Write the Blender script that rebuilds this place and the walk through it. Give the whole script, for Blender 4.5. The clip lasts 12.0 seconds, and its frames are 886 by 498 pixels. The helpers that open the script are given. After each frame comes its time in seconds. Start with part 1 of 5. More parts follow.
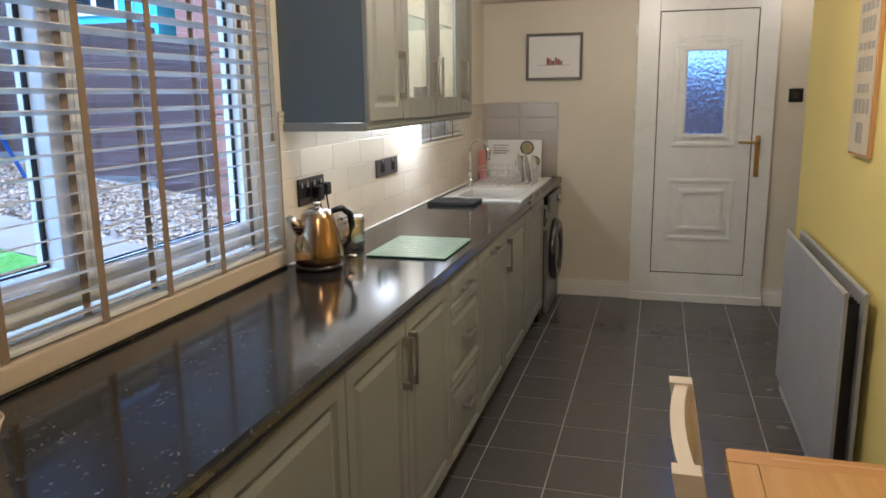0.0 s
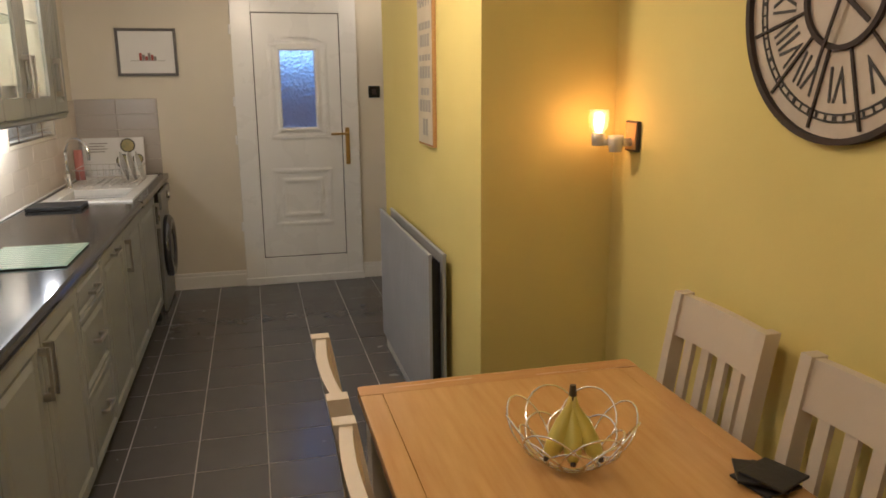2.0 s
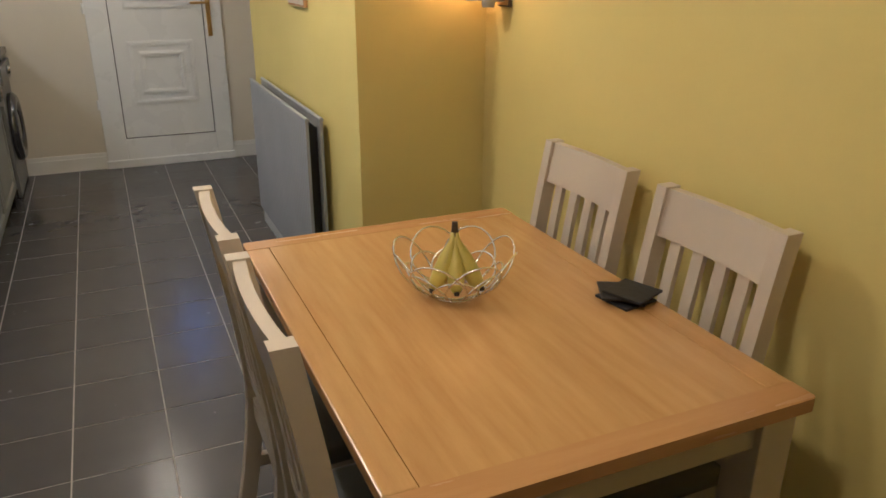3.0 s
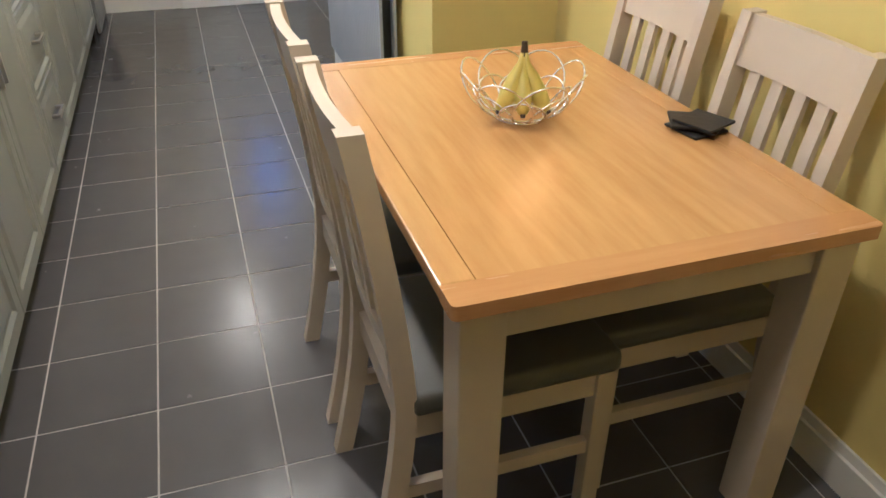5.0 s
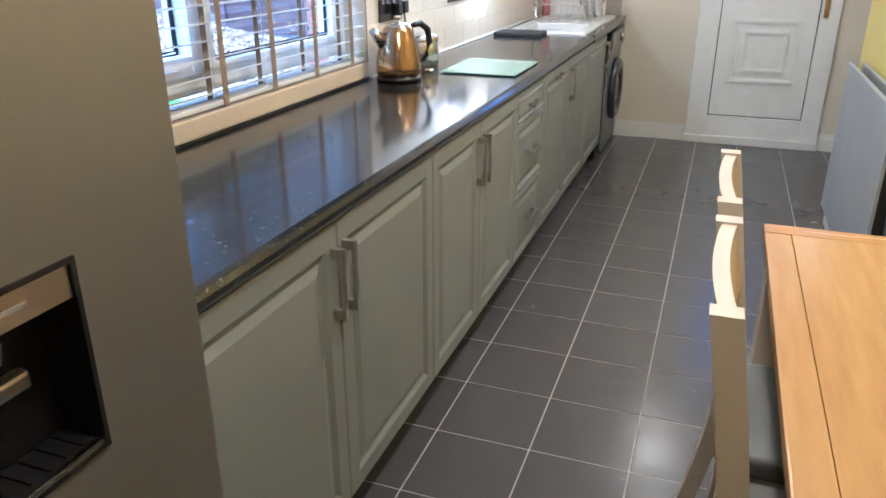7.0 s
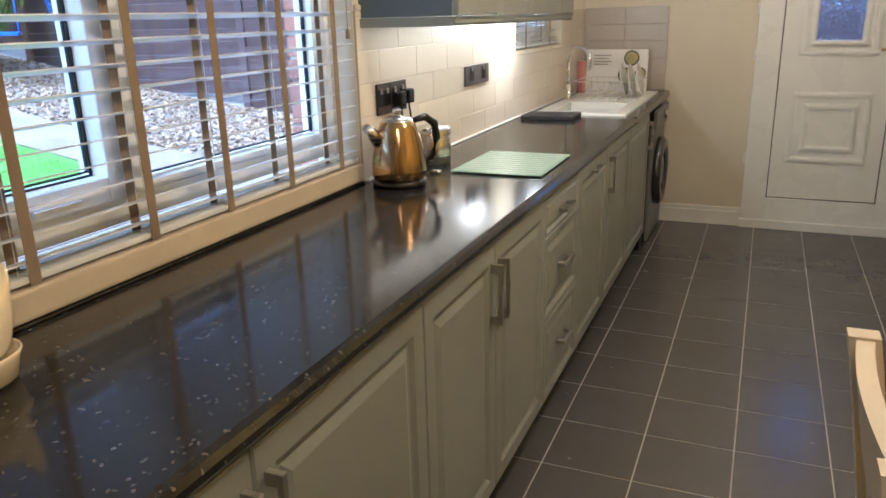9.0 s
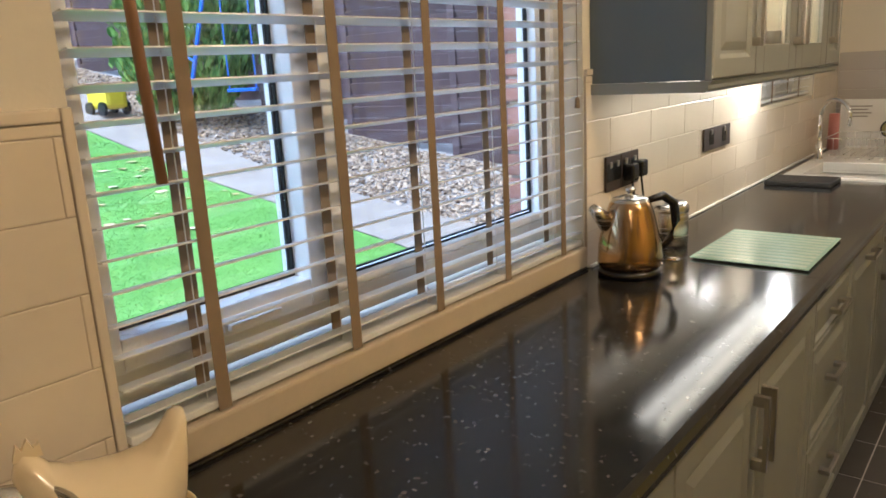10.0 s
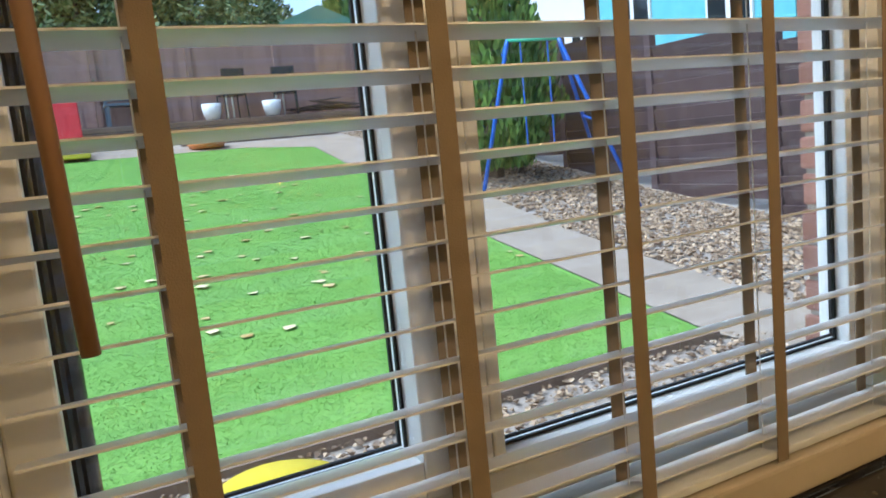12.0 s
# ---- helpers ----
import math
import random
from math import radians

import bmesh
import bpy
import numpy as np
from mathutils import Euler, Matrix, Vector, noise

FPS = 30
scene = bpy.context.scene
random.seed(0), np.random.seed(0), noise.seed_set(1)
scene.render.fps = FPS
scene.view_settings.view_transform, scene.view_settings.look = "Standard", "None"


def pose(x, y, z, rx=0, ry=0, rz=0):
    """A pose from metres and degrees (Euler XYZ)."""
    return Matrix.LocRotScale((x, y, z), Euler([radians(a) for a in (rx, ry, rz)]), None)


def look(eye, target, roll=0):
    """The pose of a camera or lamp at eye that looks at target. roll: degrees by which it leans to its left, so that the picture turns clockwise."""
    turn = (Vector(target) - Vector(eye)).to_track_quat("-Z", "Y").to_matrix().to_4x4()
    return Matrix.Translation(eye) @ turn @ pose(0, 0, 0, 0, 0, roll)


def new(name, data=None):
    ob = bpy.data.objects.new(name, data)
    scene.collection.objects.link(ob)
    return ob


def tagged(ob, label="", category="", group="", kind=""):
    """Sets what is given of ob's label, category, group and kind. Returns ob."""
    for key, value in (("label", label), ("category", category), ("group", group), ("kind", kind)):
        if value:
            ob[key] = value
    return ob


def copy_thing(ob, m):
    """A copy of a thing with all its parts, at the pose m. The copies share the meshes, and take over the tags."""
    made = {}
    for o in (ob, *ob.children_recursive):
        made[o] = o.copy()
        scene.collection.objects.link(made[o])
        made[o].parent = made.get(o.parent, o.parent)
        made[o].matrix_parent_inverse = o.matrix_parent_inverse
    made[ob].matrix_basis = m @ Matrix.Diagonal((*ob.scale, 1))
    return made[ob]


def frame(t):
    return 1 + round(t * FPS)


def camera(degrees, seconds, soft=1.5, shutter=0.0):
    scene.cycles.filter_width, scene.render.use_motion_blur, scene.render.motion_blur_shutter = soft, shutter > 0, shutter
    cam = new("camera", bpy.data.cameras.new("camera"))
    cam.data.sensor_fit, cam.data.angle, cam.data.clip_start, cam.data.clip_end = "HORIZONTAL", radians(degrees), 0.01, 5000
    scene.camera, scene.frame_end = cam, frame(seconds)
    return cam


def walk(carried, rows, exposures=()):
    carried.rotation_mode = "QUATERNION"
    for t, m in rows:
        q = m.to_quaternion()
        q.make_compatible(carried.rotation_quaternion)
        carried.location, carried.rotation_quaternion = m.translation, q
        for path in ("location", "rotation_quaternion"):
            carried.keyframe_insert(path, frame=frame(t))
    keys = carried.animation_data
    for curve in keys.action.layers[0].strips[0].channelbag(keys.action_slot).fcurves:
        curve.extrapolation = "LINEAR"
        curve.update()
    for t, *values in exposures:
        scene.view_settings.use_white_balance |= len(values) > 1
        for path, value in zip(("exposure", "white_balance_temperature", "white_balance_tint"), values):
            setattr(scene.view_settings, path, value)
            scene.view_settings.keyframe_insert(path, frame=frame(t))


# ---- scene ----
cam = camera(61.3, 12.0, soft=1.7)
PATH = [
    (0, (0.067, 0.007, 1.544), (-0.478, 1.888, 1.143), -0.8),
    (0.5, (-0.044, -0.031, 1.563), (-0.279, 1.913, 1.154), -0.9),
    (1, (-0.09, -0.145, 1.563), (-0.048, 1.803, 1.114), -0.6),
    (1.5, (-0.035, -0.228, 1.584), (0.172, 1.711, 1.138), -0.7),
    (2, (-0.001, -0.277, 1.592), (0.474, 1.616, 1.154), -0.5),
    (2.5, (-0.031, -0.314, 1.568), (0.668, 1.492, 1.067), 0.1),
    (3, (-0.048, -0.344, 1.512), (0.713, 1.357, 0.786), 0.3),
    (3.2, (-0.052, -0.357, 1.484), (0.712, 1.295, 0.655), 0.4),
    (4.8, (-0.088, -0.447, 1.434), (0.561, 1.123, 0.379), 1.6),
    (5, (-0.064, -0.408, 1.429), (0.475, 1.209, 0.382), 0.3),
    (5.5, (-0.004, -0.363, 1.441), (0.127, 1.397, 0.501), 0.6),
    (6, (0.056, -0.348, 1.437), (-0.27, 1.44, 0.602), 1.1),
    (6.5, (0.075, -0.342, 1.436), (-0.505, 1.406, 0.655), 0.7),
    (7, (0.076, -0.315, 1.434), (-0.556, 1.425, 0.677), -0.0),
    (7.2, (0.082, -0.295, 1.435), (-0.548, 1.452, 0.693), -0.7),
    (8.8, (-0.038, 0.224, 1.428), (-0.671, 2.021, 0.819), -1.9),
    (9, (-0.039, 0.292, 1.453), (-0.792, 2.047, 0.86), -1.5),
    (9.5, (-0.112, 0.421, 1.5), (-1.183, 2.026, 0.974), -2.7),
    (10, (-0.255, 0.548, 1.521), (-1.472, 2.065, 1.051), -3.1),
    (10.5, (-0.371, 0.663, 1.537), (-1.652, 2.137, 1.103), -2.7),
    (11, (-0.457, 0.838, 1.541), (-1.9, 2.165, 1.144), -3.1),
    (11.5, (-0.467, 1.027, 1.536), (-2.143, 2.082, 1.256), -5.3),
    (12, (-0.503, 1.106, 1.537), (-2.264, 2.013, 1.258), -5.6),
]
EXPOSURE = [(0, 1.5, 4450, 10), (1.0, 1.38, 4700, 10), (2.0, 1.35, 4800, 12), (2.5, 1.42, 4600, 10), (3.0, 1.65, 4400, 10), (4.8, 2.55, 4100, 10), (5.5, 2.45, 4050, 10), (7.0, 2.45, 4000, 10), (9.0, 1.85, 4600, 10), (10.0, 1.42, 5050, 10), (11.0, 1.12, 5400, 8), (12, 0.98, 5650, 6)]
walk(cam, [(t, look(eye, target, roll)) for t, eye, target, roll in PATH], EXPOSURE)

# ---- world and large lights ----
world = bpy.data.worlds.new("sky")
scene.world = world
world.use_nodes = True
wn = world.node_tree
sky = wn.nodes.new("ShaderNodeTexSky")
sky.sky_type, sky.sun_disc = "NISHITA", False
sky.sun_elevation, sky.sun_rotation = radians(59), radians(190)
wn.links.new(sky.outputs[0], wn.nodes["Background"].inputs[0])
wn.nodes["Background"].inputs[1].default_value = 0.15


def lamp(name, kind, m, energy, color, size=0.1, size_y=None):
    d = bpy.data.lights.new(name, kind)
    d.energy, d.color = energy, color
    if kind == "AREA":
        d.size = size
        if size_y:
            d.shape, d.size_y = "RECTANGLE", size_y
    elif kind == "SUN":
        d.angle = size
    else:
        d.shadow_soft_size = size
    ob = new(name, d)
    ob.matrix_world = m
    return ob


WARM = (1.0, 0.67, 0.35)
EX_LAMP = (1.117, 2.035)
lamp("sun", "SUN", look((-2.6, -5.4, 13), (-1.3, 1.8, 1.0)), 3.3, (0.79, 0.90, 1.0), radians(50))
lamp("lamp_sink", "POINT", pose(0.0, 2.3, 2.2), 13.5, WARM, 0.06)
lamp("lamp_door", "POINT", pose(-0.02, 4.7, 2.2), 4.2, WARM, 0.06)
# added fill that brightens the fridge, near cabinets and dining end
lamp("fill_dining", "POINT", pose(0.0, 0.3, 2.2), 7.8, WARM, 0.08)
lamp("lamp_recess", "POINT", pose(0.95, 5.45, 2.2), 0.8, WARM, 0.06)
lamp("strip_under_cabinet", "AREA", pose(-1.12, 3.2, 1.415, 0, 0, 0), 0.6, (1, 0.82, 0.58), 0.05, 1.3)
lamp("cabinet_spot", "POINT", pose(-1.08, 3.95, 1.41), 3.4, (1, 0.82, 0.58), 0.03)
lamp("wall_light_bulb", "POINT", pose(EX_LAMP[0], EX_LAMP[1], 1.455), 0.016, (1.0, 0.42, 0.10), 0.02)
lamp("cabinet_light", "POINT", pose(-1.1, 3.3, 2.0), 1.6, (1, 0.8, 0.5), 0.03)


# ---- materials ----
def shader(name, color, rough=0.5, metal=0.0, second=None, scale=6.0, bump=0.0, fine=90.0, stretch=(1, 1, 1), vary=0.0, coat=0.0, transmission=0.0, emission=None, glow=0.0, spec=0.5, world_space=False):
    m = bpy.data.materials.new(name)
    m.use_nodes = True
    n, l = m.node_tree.nodes, m.node_tree.links
    b = n["Principled BSDF"]
    b.inputs["Roughness"].default_value, b.inputs["Metallic"].default_value = rough, metal
    b.inputs["Coat Weight"].default_value, b.inputs["Transmission Weight"].default_value = coat, transmission
    b.inputs["Specular IOR Level"].default_value = spec
    b.inputs["Base Color"].default_value = (*color, 1)
    if emission:
        b.inputs["Emission Color"].default_value, b.inputs["Emission Strength"].default_value = (*emission, 1), glow
    second = second or tuple(c * 0.82 for c in color)
    tc, mp = n.new("ShaderNodeTexCoord"), n.new("ShaderNodeMapping")
    mp.inputs["Scale"].default_value = stretch
    l.new(n.new("ShaderNodeNewGeometry").outputs["Position"] if world_space else tc.outputs["Object"], mp.inputs[0])
    big, small = n.new("ShaderNodeTexNoise"), n.new("ShaderNodeTexNoise")
    big.inputs["Scale"].default_value, small.inputs["Scale"].default_value = scale, fine
    big.inputs["Detail"].default_value = 6
    l.new(mp.outputs[0], big.inputs["Vector"])
    l.new(mp.outputs[0], small.inputs["Vector"])
    mix = n.new("ShaderNodeMix")
    mix.data_type = "RGBA"
    mix.inputs[6].default_value, mix.inputs[7].default_value = (*color, 1), (*second, 1)
    fac = n.new("ShaderNodeMath")
    fac.operation = "MULTIPLY_ADD"
    fac.inputs[1].default_value = 0.35
    l.new(small.outputs["Fac"], fac.inputs[0])
    ramp = n.new("ShaderNodeMapRange")
    ramp.inputs[1].default_value, ramp.inputs[2].default_value = 0.3, 0.75
    ramp.inputs[4].default_value = 0.7
    l.new(big.outputs["Fac"], ramp.inputs[0])
    l.new(ramp.outputs[0], fac.inputs[2])
    l.new(fac.outputs[0], mix.inputs[0])
    last = mix.outputs[2]
    if vary:
        info, hsv, mr = n.new("ShaderNodeObjectInfo"), n.new("ShaderNodeHueSaturation"), n.new("ShaderNodeMapRange")
        mr.inputs[3].default_value, mr.inputs[4].default_value = 1 - vary, 1 + vary
        l.new(info.outputs["Random"], mr.inputs[0])
        l.new(mr.outputs[0], hsv.inputs["Value"])
        l.new(last, hsv.inputs["Color"])
        last = hsv.outputs[0]
    l.new(last, b.inputs["Base Color"])
    rr = n.new("ShaderNodeMapRange")
    rr.inputs[3].default_value, rr.inputs[4].default_value = max(0.02, rough * 0.8), min(1, rough * 1.2)
    l.new(big.outputs["Fac"], rr.inputs[0])
    l.new(rr.outputs[0], b.inputs["Roughness"])
    if bump:
        bp = n.new("ShaderNodeBump")
        bp.inputs["Strength"].default_value, bp.inputs["Distance"].default_value = bump, 0.004
        l.new(small.outputs["Fac"], bp.inputs["Height"])
        l.new(bp.outputs[0], b.inputs["Normal"])
    return m


def glass(name, color=(1, 1, 1), rough=0.0):
    m = bpy.data.materials.new(name)
    m.use_nodes = True
    b = m.node_tree.nodes["Principled BSDF"]
    b.inputs["Base Color"].default_value = (*color, 1)
    b.inputs["Transmission Weight"].default_value, b.inputs["Roughness"].default_value, b.inputs["IOR"].default_value = 1, rough, 1.45
    return m


def granite():
    m = shader("dark_granite_laminate", (0.012, 0.012, 0.013), 0.12, second=(0.028, 0.026, 0.024), scale=35, fine=300)
    n, l = m.node_tree.nodes, m.node_tree.links
    v = n.new("ShaderNodeTexVoronoi")
    v.inputs["Scale"].default_value = 125
    tc = n.new("ShaderNodeTexCoord")
    nz, add = n.new("ShaderNodeTexNoise"), n.new("ShaderNodeVectorMath")
    nz.inputs["Scale"].default_value = 60
    l.new(tc.outputs["Object"], nz.inputs["Vector"])
    sc = n.new("ShaderNodeVectorMath")
    sc.operation, sc.inputs[3].default_value = "SCALE", 0.022
    l.new(nz.outputs["Color"], sc.inputs[0])
    l.new(tc.outputs["Object"], add.inputs[0])
    l.new(sc.outputs[0], add.inputs[1])
    l.new(add.outputs[0], v.inputs["Vector"])
    sep, gt = n.new("ShaderNodeSeparateColor"), n.new("ShaderNodeMath")
    l.new(v.outputs["Color"], sep.inputs[0])
    gt.operation, gt.inputs[1].default_value = "GREATER_THAN", 0.935
    l.new(sep.outputs[0], gt.inputs[0])
    dist, mul = n.new("ShaderNodeMath"), n.new("ShaderNodeMath")
    dist.operation, dist.inputs[1].default_value = "LESS_THAN", 0.42
    l.new(v.outputs["Distance"], dist.inputs[0])
    mul.operation = "MULTIPLY"
    l.new(gt.outputs[0], mul.inputs[0])
    l.new(dist.outputs[0], mul.inputs[1])
    mix = n.new("ShaderNodeMix")
    mix.data_type = "RGBA"
    mix.inputs[7].default_value = (0.10, 0.092, 0.084, 1)
    b = n["Principled BSDF"]
    l.new(b.inputs["Base Color"].links[0].from_socket, mix.inputs[6])
    l.new(mul.outputs[0], mix.inputs[0])
    l.new(mix.outputs[2], b.inputs["Base Color"])
    return m


def slate_tile():
    """Dark riven tile: cloudy colour, rubbed and dull patches in the sheen, a low uneven relief."""
    m = bpy.data.materials.new("dark_slate_floor_tile")
    m.use_nodes = True
    n, l = m.node_tree.nodes, m.node_tree.links
    b = n["Principled BSDF"]
    geo, info = n.new("ShaderNodeNewGeometry"), n.new("ShaderNodeObjectInfo")
    shift, at = n.new("ShaderNodeVectorMath"), n.new("ShaderNodeCombineXYZ")
    far = n.new("ShaderNodeMath")
    far.operation, far.inputs[1].default_value = "MULTIPLY", 40.0
    l.new(info.outputs["Random"], far.inputs[0])
    l.new(far.outputs[0], at.inputs[2])
    l.new(geo.outputs["Position"], shift.inputs[0])
    l.new(at.outputs[0], shift.inputs[1])

    def noise(scale, detail, lo, hi, a, c):
        t, r = n.new("ShaderNodeTexNoise"), n.new("ShaderNodeMapRange")
        t.inputs["Scale"].default_value, t.inputs["Detail"].default_value = scale, detail
        l.new(shift.outputs[0], t.inputs["Vector"])
        r.inputs[1].default_value, r.inputs[2].default_value, r.inputs[3].default_value, r.inputs[4].default_value = lo, hi, a, c
        l.new(t.outputs["Fac"], r.inputs[0])
        return t, r

    cloud, cr = noise(7.0, 3, 0.3, 0.7, 0.0, 1.0)
    mix = n.new("ShaderNodeMix")
    mix.data_type = "RGBA"
    mix.inputs[6].default_value, mix.inputs[7].default_value = (0.080, 0.077, 0.080, 1), (0.087, 0.084, 0.086, 1)
    l.new(cr.outputs[0], mix.inputs[0])
    l.new(mix.outputs[2], b.inputs["Base Color"])
    rub, rr = noise(11.0, 4, 0.15, 0.85, 0.16, 0.30)
    l.new(rr.outputs[0], b.inputs["Roughness"])
    relief, br = noise(16.0, 6, 0.0, 1.0, 0.0, 1.0)
    bp = n.new("ShaderNodeBump")
    bp.inputs["Strength"].default_value, bp.inputs["Distance"].default_value = 0.03, 0.003
    l.new(relief.outputs["Fac"], bp.inputs["Height"])
    l.new(bp.outputs[0], b.inputs["Normal"])
    return m


YELLOW = shader("yellow_wall_paint", (0.69, 0.575, 0.17), 0.75, second=(0.65, 0.54, 0.155), scale=2, fine=160, bump=0.08)
CREAM = shader("cream_wall_paint", (0.68, 0.63, 0.52), 0.75, second=(0.64, 0.59, 0.48), scale=2, fine=160, bump=0.08)
CEIL = shader("white_ceiling_paint", (0.78, 0.76, 0.72), 0.8, scale=2, bump=0.06)
WHITE = shader("white_gloss_paint", (0.78, 0.77, 0.74), 0.35, second=(0.72, 0.71, 0.67), scale=3)
UPVC = shader("white_upvc", (0.80, 0.80, 0.79), 0.28, second=(0.76, 0.76, 0.75), scale=4)
TILEF = slate_tile()
GROUT = shader("pale_grout", (0.43, 0.41, 0.385), 0.8)
TILEW = shader("cream_wall_tile", (0.67, 0.60, 0.49), 0.22, second=(0.64, 0.565, 0.455), scale=4, fine=30, bump=0.03, vary=0.03, world_space=True)
TILEG = shader("stone_splashback_tile", (0.42, 0.38, 0.33), 0.3, second=(0.38, 0.34, 0.29), scale=5, vary=0.04)
SAGE = shader("sage_grey_cabinet_paint", (0.26, 0.268, 0.248), 0.42, second=(0.235, 0.243, 0.222), scale=3, fine=200, bump=0.05)
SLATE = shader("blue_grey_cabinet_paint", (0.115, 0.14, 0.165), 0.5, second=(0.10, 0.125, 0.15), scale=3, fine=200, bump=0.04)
GRANITE = granite()
STEEL = shader("brushed_steel", (0.62, 0.60, 0.57), 0.26, 1.0, scale=8, stretch=(1, 1, 30), bump=0.03)
CHROME = shader("chrome", (0.82, 0.82, 0.82), 0.07, 1.0, second=(0.78, 0.78, 0.78))
NICKEL = shader("satin_nickel", (0.58, 0.55, 0.50), 0.3, 1.0)
BRASS = shader("worn_brass", (0.62, 0.43, 0.16), 0.3, 1.0)
GREYFRIDGE = shader("grey_metallic_fridge", (0.24, 0.23, 0.21), 0.38, 0.6, second=(0.22, 0.21, 0.19), scale=3, fine=400, bump=0.02)
BLACK = shader("black_plastic", (0.012, 0.012, 0.013), 0.25)
RUBBER = shader("black_rubber", (0.015, 0.015, 0.016), 0.6)
OAK = shader("honey_oak", (0.54, 0.33, 0.11), 0.24, second=(0.43, 0.235, 0.07), scale=5, fine=60, stretch=(9, 0.8, 9), bump=0.06)
OAKX = shader("honey_oak_cross_grain", (0.50, 0.285, 0.10), 0.26, second=(0.42, 0.22, 0.07), scale=5, fine=60, stretch=(0.8, 9, 9), bump=0.06)
PUTTY = shader("putty_painted_wood", (0.56, 0.49, 0.38), 0.45, second=(0.52, 0.45, 0.345), scale=4, bump=0.05)
PAD = shader("grey_leatherette", (0.10, 0.10, 0.085), 0.42, second=(0.085, 0.085, 0.072), scale=8, fine=220, bump=0.15)
RADM = shader("silver_grey_radiator_enamel", (0.37, 0.38, 0.405), 0.38, 0.0, scale=3)
SLAT = shader("white_faux_wood_slat", (0.72, 0.73, 0.74), 0.32, second=(0.68, 0.69, 0.70), scale=6, stretch=(8, 1, 8))
TAPE = shader("taupe_fabric_tape", (0.27, 0.20, 0.125), 0.9, scale=20, fine=500, bump=0.3)
WANDM = shader("brown_wooden_wand", (0.30, 0.17, 0.09), 0.5)
CERAMIC = shader("cream_glazed_ceramic", (0.80, 0.68, 0.46), 0.12, second=(0.77, 0.64, 0.42), coat=0.5)
SINKW = shader("white_composite_sink", (0.80, 0.79, 0.76), 0.25)
PANE = glass("window_glass")
FROST = glass("frosted_door_glass", (0.62, 0.72, 0.9), 0.3)
fn, fl = FROST.node_tree.nodes, FROST.node_tree.links
fv, fb, ft = fn.new("ShaderNodeTexVoronoi"), fn.new("ShaderNodeBump"), fn.new("ShaderNodeTexCoord")
fv.inputs["Scale"].default_value, fb.inputs["Strength"].default_value, fb.inputs["Distance"].default_value = 45, 0.7, 0.01
fl.new(ft.outputs["Object"], fv.inputs["Vector"])
fl.new(fv.outputs["Distance"], fb.inputs["Height"])
fl.new(fb.outputs[0], fn["Principled BSDF"].inputs["Normal"])
GREENGLASS = glass("green_tinted_glass", (0.62, 0.86, 0.78), 0.15)
CLEAR = glass("lamp_glass", (1, 0.95, 0.85), 0.3)
BANANA = shader("ripe_banana_skin", (0.62, 0.44, 0.05), 0.45, second=(0.42, 0.42, 0.06), scale=9)
BTIP = shader("dark_banana_tip", (0.06, 0.04, 0.02), 0.7)
SLATEST = shader("black_slate", (0.018, 0.018, 0.019), 0.55, bump=0.3)
PAPER = shader("white_paper", (0.75, 0.74, 0.72), 0.6, second=(0.72, 0.71, 0.69))
INK = shader("dark_print_ink", (0.05, 0.045, 0.04), 0.7)
GREYINK = shader("grey_print_ink", (0.25, 0.23, 0.21), 0.7)
REDINK = shader("red_print_ink", (0.35, 0.06, 0.04), 0.7)
FACE = shader("aged_cream_clock_face", (0.60, 0.52, 0.42), 0.6, second=(0.45, 0.37, 0.28), scale=9, fine=50)
IRON = shader("dark_aged_iron", (0.026, 0.018, 0.014), 0.8, 0.0, second=(0.06, 0.04, 0.03), scale=20, bump=0.3)
BULB = shader("glowing_filament_bulb", (1, 0.7, 0.3), 0.4, emission=(1.0, 0.42, 0.09), glow=11)
LED = shader("warm_led_diffuser", (1, 0.9, 0.7), 0.4, emission=(1.0, 0.80, 0.52), glow=3.5)
GRASS = shader("lawn_grass", (0.115, 0.255, 0.03), 0.8, second=(0.185, 0.355, 0.055), scale=2.2, fine=120, bump=0.2)
BLADE = shader("grass_blade", (0.07, 0.22, 0.02), 0.7, second=(0.12, 0.27, 0.04), scale=2)
CONC = shader("pale_concrete_path", (0.34, 0.27, 0.20), 0.85, second=(0.25, 0.19, 0.14), scale=3, fine=50, bump=0.4)
GRAVEL = shader("brown_gravel_bed", (0.22, 0.17, 0.13), 0.9, second=(0.40, 0.34, 0.28), scale=26, fine=60, bump=1.0)
PEBBLE = shader("mixed_pebble", (0.34, 0.27, 0.20), 0.8, second=(0.48, 0.43, 0.37), scale=9, fine=20)
FENCE = shader("red_brown_fence_stain", (0.072, 0.040, 0.038), 0.8, second=(0.105, 0.066, 0.062), scale=3, fine=40, stretch=(3, 3, 0.6), bump=0.4, vary=0.18, world_space=True)
TIMBER = shader("weathered_timber", (0.20, 0.14, 0.10), 0.85, second=(0.13, 0.09, 0.065), scale=4, bump=0.4, vary=0.15)
LEAF = shader("conifer_green", (0.045, 0.11, 0.02), 0.7, second=(0.10, 0.18, 0.03), scale=3)
LEAF2 = shader("broadleaf_green", (0.06, 0.10, 0.03), 0.7, second=(0.14, 0.15, 0.05), scale=2)
BARK = shader("tree_bark", (0.10, 0.07, 0.05), 0.9, bump=0.6)
BRICK = shader("red_house_brick", (0.34, 0.17, 0.125), 0.85, second=(0.24, 0.10, 0.07), scale=12, bump=0.5, vary=0.2)
MORTAR = shader("sand_mortar", (0.40, 0.35, 0.29), 0.9, bump=0.4)
